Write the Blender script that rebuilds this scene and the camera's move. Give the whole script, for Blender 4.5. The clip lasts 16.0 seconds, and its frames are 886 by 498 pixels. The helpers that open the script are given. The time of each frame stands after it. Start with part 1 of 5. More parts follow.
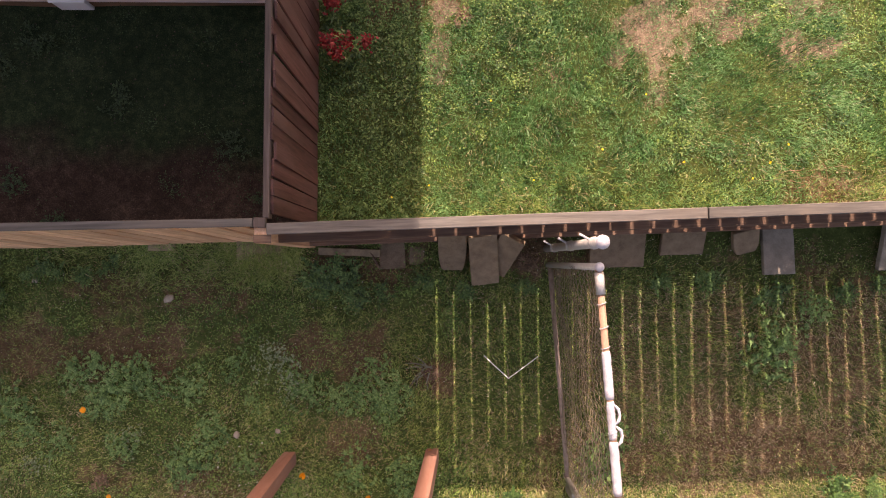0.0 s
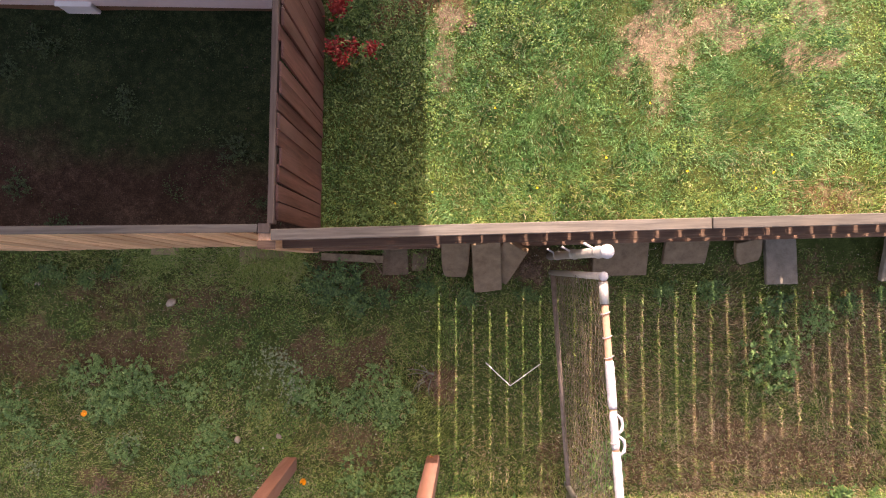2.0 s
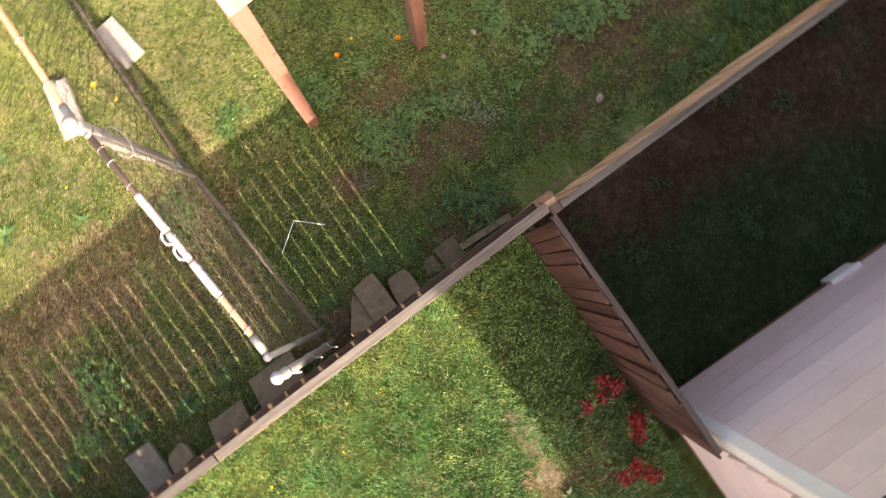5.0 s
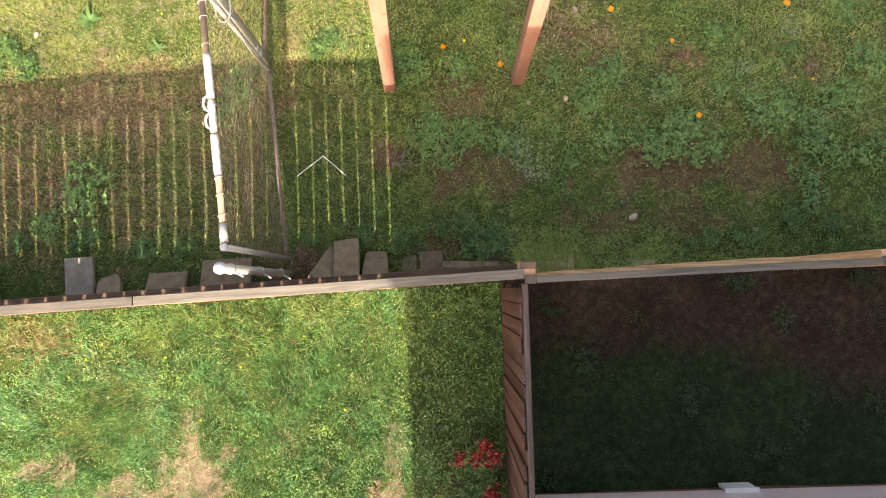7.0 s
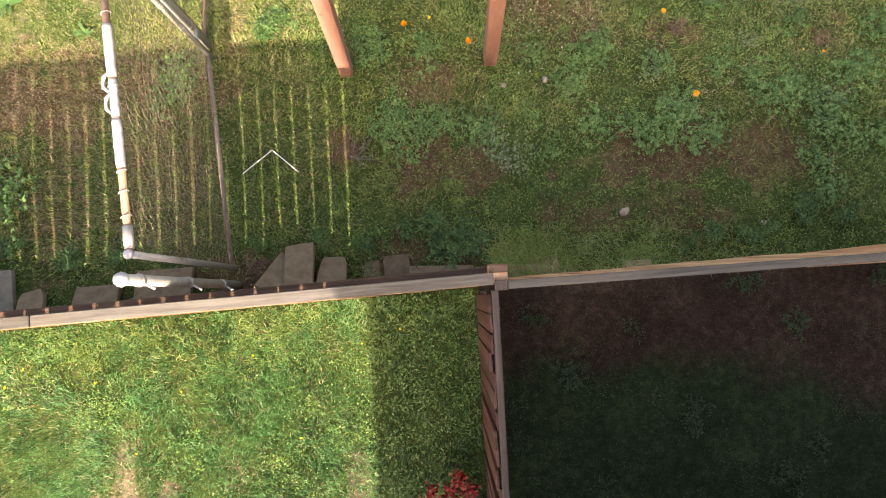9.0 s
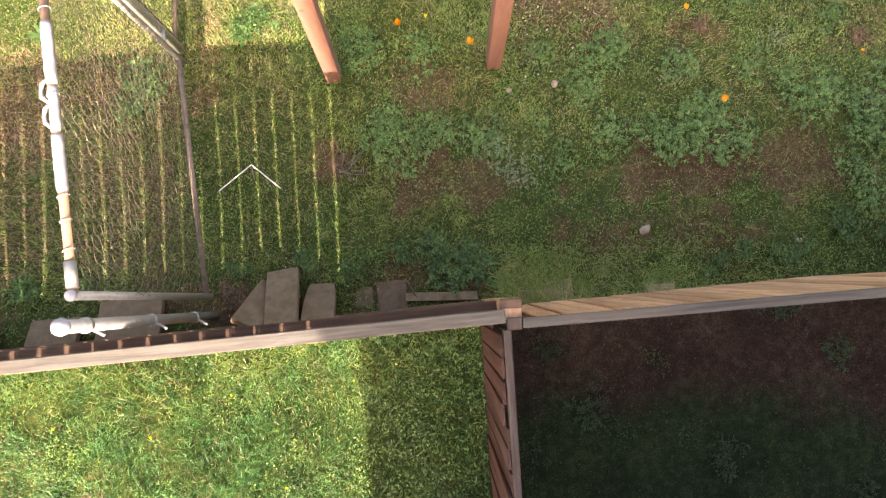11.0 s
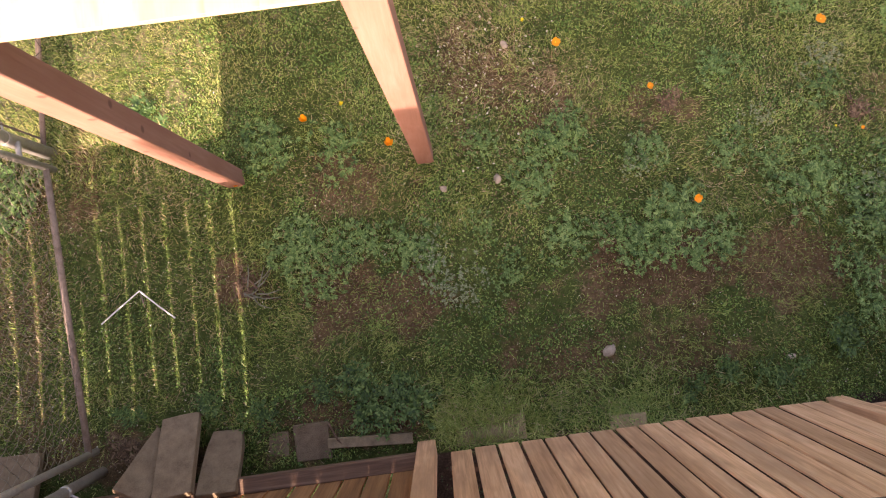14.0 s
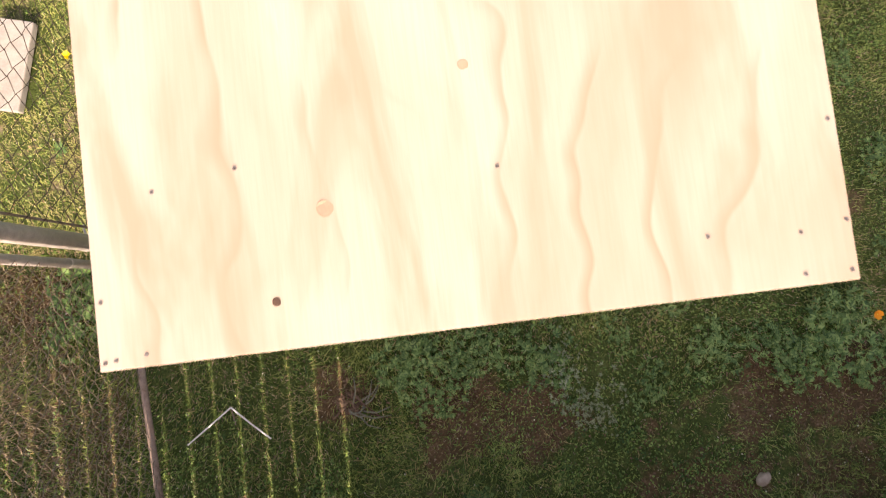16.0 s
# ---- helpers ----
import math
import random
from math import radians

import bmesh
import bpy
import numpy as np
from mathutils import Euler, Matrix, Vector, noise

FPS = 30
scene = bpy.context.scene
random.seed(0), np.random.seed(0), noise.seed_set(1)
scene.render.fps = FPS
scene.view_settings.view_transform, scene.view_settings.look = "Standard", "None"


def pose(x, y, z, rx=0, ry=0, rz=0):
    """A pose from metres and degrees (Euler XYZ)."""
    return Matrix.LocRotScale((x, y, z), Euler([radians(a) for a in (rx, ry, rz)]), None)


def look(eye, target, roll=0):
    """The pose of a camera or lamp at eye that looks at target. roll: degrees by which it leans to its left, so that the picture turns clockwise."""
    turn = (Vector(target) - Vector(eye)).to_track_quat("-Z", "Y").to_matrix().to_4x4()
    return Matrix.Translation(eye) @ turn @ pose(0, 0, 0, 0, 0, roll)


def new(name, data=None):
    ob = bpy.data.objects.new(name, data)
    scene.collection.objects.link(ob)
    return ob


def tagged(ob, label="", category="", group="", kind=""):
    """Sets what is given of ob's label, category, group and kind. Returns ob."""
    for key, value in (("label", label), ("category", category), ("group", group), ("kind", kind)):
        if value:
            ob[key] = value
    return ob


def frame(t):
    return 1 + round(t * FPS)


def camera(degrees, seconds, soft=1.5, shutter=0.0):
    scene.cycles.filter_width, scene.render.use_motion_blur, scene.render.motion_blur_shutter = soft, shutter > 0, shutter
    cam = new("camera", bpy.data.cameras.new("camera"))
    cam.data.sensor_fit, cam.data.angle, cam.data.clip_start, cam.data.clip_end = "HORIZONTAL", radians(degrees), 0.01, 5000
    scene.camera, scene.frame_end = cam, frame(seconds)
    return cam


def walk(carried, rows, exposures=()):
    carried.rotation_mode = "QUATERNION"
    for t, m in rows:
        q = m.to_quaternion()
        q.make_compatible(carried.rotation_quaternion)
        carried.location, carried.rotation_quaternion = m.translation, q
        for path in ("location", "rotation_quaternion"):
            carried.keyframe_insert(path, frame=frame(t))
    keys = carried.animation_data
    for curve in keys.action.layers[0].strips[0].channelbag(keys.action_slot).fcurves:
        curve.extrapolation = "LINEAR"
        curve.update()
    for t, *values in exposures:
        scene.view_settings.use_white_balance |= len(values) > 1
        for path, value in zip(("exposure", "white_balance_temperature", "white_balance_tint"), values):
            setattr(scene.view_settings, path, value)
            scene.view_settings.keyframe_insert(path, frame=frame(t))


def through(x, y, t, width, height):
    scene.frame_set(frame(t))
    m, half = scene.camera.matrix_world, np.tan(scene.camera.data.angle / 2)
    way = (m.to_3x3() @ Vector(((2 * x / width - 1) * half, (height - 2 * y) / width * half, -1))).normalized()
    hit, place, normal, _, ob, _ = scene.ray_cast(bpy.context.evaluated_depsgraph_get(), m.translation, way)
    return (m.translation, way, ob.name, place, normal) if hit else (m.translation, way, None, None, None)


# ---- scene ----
# A drone's view straight down on a garden: a wooden fence, a chain-link gate, a tall plywood stand, a house wall.
# The camera looks down; a row is seconds, x, y, z, tilt about x, tilt about y, heading.
cam = camera(70.0, 16.0, soft=1.05, shutter=0.3)
ROWS = [
    (0, 0.033, 0.060, 5.148, 1.08, 0.00, -179.61),
    (0.5, 0.027, 0.061, 5.141, 1.33, 0.05, -179.30),
    (1, 0.028, 0.040, 5.136, 1.18, 0.03, -179.79),
    (1.5, 0.028, 0.044, 5.141, 1.26, 0.05, -179.79),
    (2, 0.057, 0.040, 5.152, 1.45, -0.01, -179.05),
    (2.5, 0.122, 0.034, 5.144, 1.72, -0.04, -167.69),
    (3, 0.185, -0.004, 5.152, 1.53, -0.12, -143.58),
    (3.2, 0.201, -0.028, 5.159, 1.46, -0.13, -133.57),
    (3.9, 0.250, -0.058, 5.245, 1.62, 0.00, -93.80),
    (4.6, 0.300, -0.085, 5.352, 1.90, 0.20, -52.90),
    (5.3, 0.345, -0.107, 5.458, 2.22, 0.35, -25.50),
    (5.5, 0.357, -0.124, 5.477, 2.52, 0.25, -21.55),
    (6, 0.425, -0.160, 5.538, 3.15, 0.09, -9.49),
    (6.5, 0.503, -0.170, 5.623, 3.25, -0.08, -2.20),
    (7, 0.542, -0.198, 5.642, 3.44, 0.03, -1.55),
    (7.5, 0.600, -0.240, 5.598, 3.78, 0.02, -1.53),
    (8, 0.704, -0.255, 5.424, 3.92, 0.16, -2.05),
    (8.5, 0.789, -0.222, 5.172, 4.01, 0.30, -2.56),
    (8.7, 0.806, -0.205, 5.092, 4.00, 0.24, -2.66),
    (9.7, 0.790, -0.190, 4.705, 4.20, -0.10, -2.95),
    (10.8, 0.745, -0.100, 4.460, 4.42, -0.50, -3.21),
    (11, 0.774, -0.020, 4.466, 4.48, -0.30, -3.37),
    (11.5, 0.841, 0.346, 4.502, 3.36, -0.35, -3.49),
    (12, 0.951, 0.604, 4.476, 2.95, -0.33, -3.85),
    (12.5, 1.044, 0.691, 4.398, 3.40, -0.38, -4.33),
    (13, 1.153, 0.792, 4.218, 3.29, -0.37, -4.79),
    (13.5, 1.229, 0.845, 3.995, 3.30, -0.33, -5.20),
    (14, 1.284, 0.871, 3.822, 3.20, -0.26, -5.40),
    (14.5, 1.047, 0.945, 3.733, 3.50, 0.00, -5.67),
    (15, 0.782, 1.144, 3.670, 3.55, -0.05, -5.58),
    (15.5, 0.667, 1.359, 3.565, 3.62, -0.22, -4.85),
    (16, 0.638, 1.537, 3.401, 3.38, -0.36, -4.90),
]
EXPOSURES = [(0.0, 1.72, 8800, 32), (1.0, 1.90, 8800, 32), (2.0, 2.12, 8800, 31), (3.0, 2.38, 8800, 25), (5.5, 2.15, 8800, 19), (7.0, 2.38, 8800, 12), (8.5, 2.40, 8800, 14),
             (11.0, 2.57, 8800, 19), (11.5, 2.72, 8800, 18), (12.0, 2.82, 8800, 16), (12.5, 2.77, 8800, 16), (13.5, 2.55, 8800, 21), (14.0, 2.28, 8800, 31), (14.5, 2.17, 8800, 34), (15.0, 2.18, 8800, 26), (15.5, 2.11, 8800, 23), (16.0, 1.74, 8800, 24)]
walk(cam, [(t, pose(x, y, z, a, b, c)) for t, x, y, z, a, b, c in ROWS], EXPOSURES)

# ---- light: a clear day, the sun low in the south ----
SUN_UP = math.radians(33.8)
SUN_DIR = Vector((0.0135, -math.cos(SUN_UP), math.sin(SUN_UP))).normalized()
world = bpy.data.worlds.new("sky")
scene.world = world
world.use_nodes = True
wn = world.node_tree.nodes
sky = wn.new("ShaderNodeTexSky")
sky.sky_type = "NISHITA"
sky.sun_disc = False
sky.sun_elevation = SUN_UP
sky.sun_rotation = math.pi
sky.dust_density = 4.5
wn["Background"].inputs["Strength"].default_value = 0.118
world.node_tree.links.new(sky.outputs[0], wn["Background"].inputs["Color"])
sun = new("sun", bpy.data.lights.new("sun", "SUN"))
sun.data.energy = 2.68
sun.data.angle = radians(0.53)
sun.data.color = (1.0, 0.98, 0.955)
sun.matrix_world = look(SUN_DIR * 30, (0, 0, 0))


# ---- materials ----
class Nodes:
    """A short way to wire a node material."""

    def __init__(self, name):
        self.mat = bpy.data.materials.new(name)
        self.mat.use_nodes = True
        self.tree = self.mat.node_tree
        self.bsdf = self.tree.nodes["Principled BSDF"]

    def node(self, kind, values=None, **props):
        n = self.tree.nodes.new(kind)
        for key, value in props.items():
            setattr(n, key, value)
        for key, value in (values or {}).items():
            self.put(value, n.inputs[key])
        return n

    def put(self, value, socket):
        if isinstance(value, bpy.types.NodeSocket):
            self.tree.links.new(value, socket)
        elif isinstance(value, tuple) and len(value) == 3 and socket.type == "RGBA":
            socket.default_value = (*value, 1)
        else:
            socket.default_value = value

    def place(self, scale=(1, 1, 1), space="Object"):
        if space == "World":
            at = self.node("ShaderNodeNewGeometry").outputs["Position"]
        else:
            at = self.node("ShaderNodeTexCoord").outputs[space]
        return self.node("ShaderNodeMapping", {"Vector": at, "Scale": scale}).outputs[0]

    def shifted(self, at):
        """Moves the pattern at random from object to object."""
        rnd = self.node("ShaderNodeObjectInfo").outputs["Random"]
        off = self.node("ShaderNodeMath", {0: rnd, 1: 37.0}, operation="MULTIPLY").outputs[0]
        return self.node("ShaderNodeVectorMath", {0: at, 1: off}, operation="ADD").outputs[0]

    def noise(self, at, scale, detail=5.0, rough=0.6, distort=0.0):
        return self.node("ShaderNodeTexNoise", {"Vector": at, "Scale": scale, "Detail": detail, "Roughness": rough, "Distortion": distort}).outputs[0]

    def ramp(self, fac, stops, mode="LINEAR"):
        n = self.node("ShaderNodeValToRGB", {0: fac})
        n.color_ramp.interpolation = mode
        while len(n.color_ramp.elements) < len(stops):
            n.color_ramp.elements.new(0.5)
        for e, (p, c) in zip(n.color_ramp.elements, stops):
            e.position, e.color = p, (*c, 1) if isinstance(c, tuple) else (c, c, c, 1)
        return n.outputs[0]

    def mix(self, fac, a, b, blend="MIX"):
        n = self.node("ShaderNodeMix", data_type="RGBA", blend_type=blend)
        for value, i in ((fac, 0), (a, 6), (b, 7)):
            self.put(value, n.inputs[i])
        return n.outputs[2]

    def math(self, op, a, b=0.0):
        return self.node("ShaderNodeMath", {0: a, 1: b}, operation=op).outputs[0]

    def done(self, colour, rough=0.8, height=None, bump=0.3, step=0.01, metal=0.0, spec=0.3):
        self.put(colour, self.bsdf.inputs["Base Color"])
        self.put(rough, self.bsdf.inputs["Roughness"])
        self.put(metal, self.bsdf.inputs["Metallic"])
        self.put(spec, self.bsdf.inputs["Specular IOR Level"])
        if height is not None:
            b = self.node("ShaderNodeBump", {"Height": height, "Strength": bump, "Distance": step})
            self.put(b.outputs[0], self.bsdf.inputs["Normal"])
        return self.mat


def wood(name, dark, mid, light, grain=(60, 60, 3), rough=0.8, stain=None, random=0.35, bump=0.25, knots=0.0):
    """Sawn timber: grain runs along the axis of the smallest scale."""
    n = Nodes(name)
    at = n.shifted(n.place())
    fine = n.noise(n.node("ShaderNodeMapping", {"Vector": at, "Scale": grain}).outputs[0], 1.0, 4, 0.65, 0.4)
    coarse = n.noise(n.node("ShaderNodeMapping", {"Vector": at, "Scale": tuple(g * 0.18 for g in grain)}).outputs[0], 1.0, 3, 0.5, 1.0)
    blotch = n.noise(n.node("ShaderNodeMapping", {"Vector": at, "Scale": tuple(6.0 if g > 5 else 1.5 for g in grain)}).outputs[0], 1.0, 4, 0.6)
    c = n.ramp(n.math("ADD", n.math("MULTIPLY", fine, 0.55), n.math("MULTIPLY", coarse, 0.45)), [(0.3, dark), (0.5, mid), (0.7, light)])
    each = n.node("ShaderNodeObjectInfo").outputs["Random"]
    tone = n.math("ADD", n.math("MULTIPLY", each, random), 1.0 - random / 2)
    c = n.mix(1.0, c, n.node("ShaderNodeCombineColor", {0: tone, 1: tone, 2: tone}).outputs[0], "MULTIPLY")
    if stain:
        c = n.mix(n.ramp(blotch, [(0.45, 0.0), (0.68, 0.75)]), c, stain)
    if knots:
        cell = n.node("ShaderNodeTexVoronoi", {"Vector": at, "Scale": knots}).outputs[0]
        c = n.mix(n.ramp(cell, [(0.07, 0.75), (0.13, 0.0)]), c, tuple(0.45 * v for v in dark))
    return n.done(c, n.ramp(blotch, [(0.3, rough - 0.08), (0.7, min(1, rough + 0.1))]), fine, bump, 0.004)


def leafy(name, dark, mid, light, odd=None, share=0.1, patch=1.2, through=0.3, rough=0.55, tuft=10.0, contrast=1.35, single=0.42):
    """Blades and leaves: each its own shade, with wider patches of colour, and some light let through."""
    n = Nodes(name)
    each = n.node("ShaderNodeNewGeometry").outputs["Random Per Island"]
    at = n.place(space="World")
    wide = n.noise(at, patch, 4, 0.55)
    near = n.noise(at, tuft, 3, 0.6)
    f = n.math("ADD", n.math("MULTIPLY", each, single), n.math("MULTIPLY", n.math("ADD", wide, n.math("MULTIPLY", near, 1.4)), 0.475 - single * 0.4167))
    f = n.math("ADD", n.math("MULTIPLY", n.math("SUBTRACT", f, 0.57), contrast), 0.54)
    c = n.ramp(f, [(0.18, dark), (0.52, mid), (0.88, light)])
    if odd:
        pick = n.node("ShaderNodeTexWhiteNoise", {"W": each}, noise_dimensions="1D").outputs[0]
        bias = n.math("ADD", pick, n.math("MULTIPLY", n.math("SUBTRACT", n.noise(at, 2.3, 3, 0.6), 0.5), 0.9))
        c = n.mix(n.math("LESS_THAN", bias, share), c, odd)
    mat = n.done(c, rough, spec=0.5)
    soft = n.node("ShaderNodeBsdfTranslucent", {"Color": c})
    add = n.node("ShaderNodeMixShader", {0: through, 1: n.bsdf.outputs[0], 2: soft.outputs[0]})
    n.tree.links.new(add.outputs[0], n.tree.nodes["Material Output"].inputs[0])
    return mat


def plain(name, a, b, scale=8.0, rough=0.7, metal=0.0, bump=0.15, step=0.004, spec=0.3, random=0.0):
    """A surface of two close tones, mottled at two sizes."""
    n = Nodes(name)
    at = n.shifted(n.place())
    big, small = n.noise(at, scale, 4, 0.6), n.noise(at, scale * 9, 3, 0.6)
    f = n.math("ADD", n.math("MULTIPLY", big, 0.65), n.math("MULTIPLY", small, 0.35))
    c = n.ramp(f, [(0.32, a), (0.66, b)])
    if random:
        each = n.node("ShaderNodeObjectInfo").outputs["Random"]
        tone = n.math("ADD", n.math("MULTIPLY", each, random), 1.0 - random / 2)
        c = n.mix(1.0, c, n.node("ShaderNodeCombineColor", {0: tone, 1: tone, 2: tone}).outputs[0], "MULTIPLY")
    return n.done(c, n.ramp(big, [(0.3, max(0.05, rough - 0.1)), (0.7, min(1.0, rough + 0.1))]), small, bump, step, metal, spec)


def ground_material():
    n = Nodes("soil_and_moss")
    at = n.place(space="World")
    zone = n.node("ShaderNodeVertexColor", layer_name="zone")
    split = n.node("ShaderNodeSeparateColor", {0: zone.outputs[0]})
    fine, mid, wide = n.noise(at, 95, 5, 0.7), n.noise(at, 14, 5, 0.65, 0.4), n.noise(at, 1.6, 4, 0.6)
    grit = n.node("ShaderNodeTexVoronoi", {"Vector": at, "Scale": 70.0}).outputs[0]
    f = n.math("ADD", n.math("MULTIPLY", fine, 0.45), n.math("ADD", n.math("MULTIPLY", mid, 0.35), n.math("MULTIPLY", wide, 0.2)))
    moss = n.ramp(f, [(0.34, (0.018, 0.032, 0.009)), (0.5, (0.056, 0.082, 0.022)), (0.66, (0.145, 0.172, 0.060))])
    earth = n.ramp(f, [(0.34, (0.037, 0.024, 0.012)), (0.5, (0.106, 0.070, 0.036)), (0.66, (0.25, 0.176, 0.100))])
    straw = n.ramp(f, [(0.34, (0.070, 0.050, 0.032)), (0.5, (0.190, 0.144, 0.100)), (0.66, (0.335, 0.262, 0.192))])
    # Dark soil between fence and house; part of its shade is in these colours.
    shaded_soil = n.ramp(f, [(0.34, (0.014, 0.009, 0.007)), (0.5, (0.050, 0.032, 0.023)), (0.66, (0.14, 0.094, 0.069))])
    shaded_green = n.ramp(f, [(0.34, (0.006, 0.011, 0.005)), (0.5, (0.024, 0.038, 0.017)), (0.66, (0.074, 0.098, 0.043))])
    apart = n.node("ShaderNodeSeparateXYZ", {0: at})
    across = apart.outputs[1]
    # Past x 2.9 more of the lighter brown, standing for bounced light.
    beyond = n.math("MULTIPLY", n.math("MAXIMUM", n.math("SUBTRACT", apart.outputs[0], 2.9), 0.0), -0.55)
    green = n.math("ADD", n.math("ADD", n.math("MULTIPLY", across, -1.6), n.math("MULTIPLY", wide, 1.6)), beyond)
    shaded_soil = n.mix(n.ramp(n.math("SUBTRACT", green, 1.6), [(0.2, 0.0), (0.7, 1.0)]), shaded_soil, shaded_green)
    edge = n.math("MULTIPLY", n.math("SUBTRACT", mid, 0.5), 0.9)
    soft = lambda s: n.ramp(n.math("ADD", split.outputs[s], edge), [(0.35, 0.0), (0.62, 1.0)])
    c = n.mix(soft(0), moss, earth)
    c = n.mix(soft(1), c, straw)
    speck = n.ramp(n.noise(at, 60, 2, 0.5), [(0.70, 0.0), (0.74, 0.8)])
    c = n.mix(speck, c, (0.30, 0.25, 0.18))
    c = n.mix(soft(2), c, shaded_soil)
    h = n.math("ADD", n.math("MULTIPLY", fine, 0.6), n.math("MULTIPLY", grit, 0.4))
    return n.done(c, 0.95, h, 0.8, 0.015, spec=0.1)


def plywood_material():
    n = Nodes("plywood_face")
    at = n.place()
    bend = n.noise(at, 1.5, 3, 0.5)
    sway = n.node("ShaderNodeVectorMath", {0: at, 1: n.node("ShaderNodeCombineXYZ", {0: n.math("MULTIPLY", bend, 0.55)}).outputs[0]}, operation="ADD").outputs[0]
    long = n.node("ShaderNodeMapping", {"Vector": sway, "Scale": (2.6, 0.34, 1)}).outputs[0]
    rings = n.node("ShaderNodeTexWave", {"Vector": long, "Scale": 1.0, "Distortion": 2.0, "Detail": 1.5, "Detail Scale": 1.2, "Detail Roughness": 0.5}, wave_profile="SAW").outputs[1]
    fibre = n.noise(n.node("ShaderNodeMapping", {"Vector": at, "Scale": (240, 8, 1)}).outputs[0], 1.0, 3, 0.6)
    broad = n.noise(n.node("ShaderNodeMapping", {"Vector": sway, "Scale": (6, 0.9, 1)}).outputs[0], 1.0, 3, 0.5)
    blush = n.noise(n.node("ShaderNodeMapping", {"Vector": at, "Scale": (9, 1.7, 1), "Location": (3.1, 0.4, 0)}).outputs[0], 1.0, 4, 0.55, 0.6)
    c = n.ramp(broad, [(0.35, (0.345, 0.282, 0.225)), (0.5, (0.385, 0.330, 0.278)), (0.7, (0.430, 0.385, 0.340))])
    faint = n.ramp(n.noise(at, 3.5, 2, 0.5), [(0.42, 0.0), (0.6, 1.0)])
    line = n.math("MULTIPLY", n.ramp(rings, [(0.0, 0.0), (0.80, 0.10), (0.955, 0.62), (1.0, 0.0)]), faint)
    c = n.mix(line, c, (0.24, 0.175, 0.115))
    c = n.mix(n.ramp(blush, [(0.48, 0.0), (0.66, 0.9)]), c, (0.335, 0.245, 0.185))
    c = n.mix(n.ramp(fibre, [(0.35, 0.15), (0.6, 0.0)]), c, (0.28, 0.215, 0.155))
    return n.done(c, 0.62, fibre, 0.12, 0.002, spec=0.3)


M_GROUND = ground_material()
M_PLY = plywood_material()
M_FENCE_RED = wood("fence_board_reddish", (0.12, 0.055, 0.024), (0.29, 0.135, 0.060), (0.42, 0.22, 0.105), stain=(0.19, 0.105, 0.058))
M_FENCE_TAN = wood("fence_board_tan", (0.38, 0.192, 0.102), (0.66, 0.372, 0.222), (0.80, 0.520, 0.345), stain=(0.38, 0.212, 0.130), random=0.40)
M_FENCE_GREY = wood("weathered_cap", (0.045, 0.040, 0.035), (0.108, 0.098, 0.087), (0.180, 0.165, 0.148), grain=(3, 60, 60), stain=(0.150, 0.124, 0.100))
M_RAIL = wood("fence_rail", (0.055, 0.031, 0.021), (0.12, 0.070, 0.047), (0.21, 0.135, 0.095), grain=(3, 60, 60))
M_SIDE = wood("side_fence_board", (0.020, 0.009, 0.008), (0.064, 0.027, 0.024), (0.122, 0.060, 0.051), stain=(0.105, 0.062, 0.055), random=0.5)
M_SIDE_TOP = wood("side_fence_top", (0.045, 0.033, 0.028), (0.090, 0.067, 0.058), (0.15, 0.116, 0.102), grain=(60, 3, 60))
M_CEDAR = wood("cedar_post", (0.215, 0.103, 0.076), (0.275, 0.140, 0.106), (0.325, 0.180, 0.143), rough=0.7, random=0.12, stain=(0.255, 0.118, 0.084), knots=7.0)
M_PLY_EDGE = wood("plywood_edge", (0.35, 0.24, 0.13), (0.55, 0.40, 0.24), (0.68, 0.53, 0.34), grain=(3, 3, 300), random=0.0)
M_KNOT = plain("knot", (0.035, 0.020, 0.014), (0.11, 0.060, 0.042), 60)
M_KNOT_PALE = plain("pale_knot", (0.28, 0.20, 0.142), (0.33, 0.245, 0.182), 60)
M_STEEL = plain("galvanised_steel", (0.34, 0.315, 0.29), (0.54, 0.51, 0.48), 30, 0.5, 0.45, 0.1)
M_SCREW = plain("screw_steel", (0.20, 0.19, 0.18), (0.40, 0.38, 0.36), 80, 0.4, 0.8)
# A darker M_WIRE for the far panel: its unlit side is in the colour.
M_WIRE_SHADED = plain("shaded_wire", (0.035, 0.028, 0.022), (0.10, 0.082, 0.062), 25, 0.6, 0.3, 0.1)
M_WIRE = plain("chain_link_wire", (0.085, 0.068, 0.048), (0.25, 0.208, 0.155), 25, 0.36, 0.5, 0.1)
M_RUST = plain("rusty_pipe", (0.16, 0.108, 0.082), (0.34, 0.265, 0.215), 22, 0.8, 0.1, 0.3)
M_PIPE_BROWN = plain("brown_wrapped_pipe", (0.23, 0.13, 0.088), (0.36, 0.225, 0.16), 18, 0.7)
M_FOAM = plain("white_wrap", (0.32, 0.305, 0.335), (0.52, 0.50, 0.525), 25, 0.75, 0.0, 0.4, 0.01)
M_CONCRETE = plain("concrete_paver", (0.125, 0.086, 0.054), (0.25, 0.182, 0.120), 14, 0.9, 0.0, 0.5, 0.01, random=0.25)
M_CONCRETE_PALE = plain("pale_concrete", (0.16, 0.138, 0.108), (0.29, 0.255, 0.205), 14, 0.9, 0.0, 0.5, 0.01)
M_SLAB = plain("sunlit_slab", (0.26, 0.24, 0.215), (0.40, 0.38, 0.35), 14, 0.9, 0.0, 0.5, 0.01)
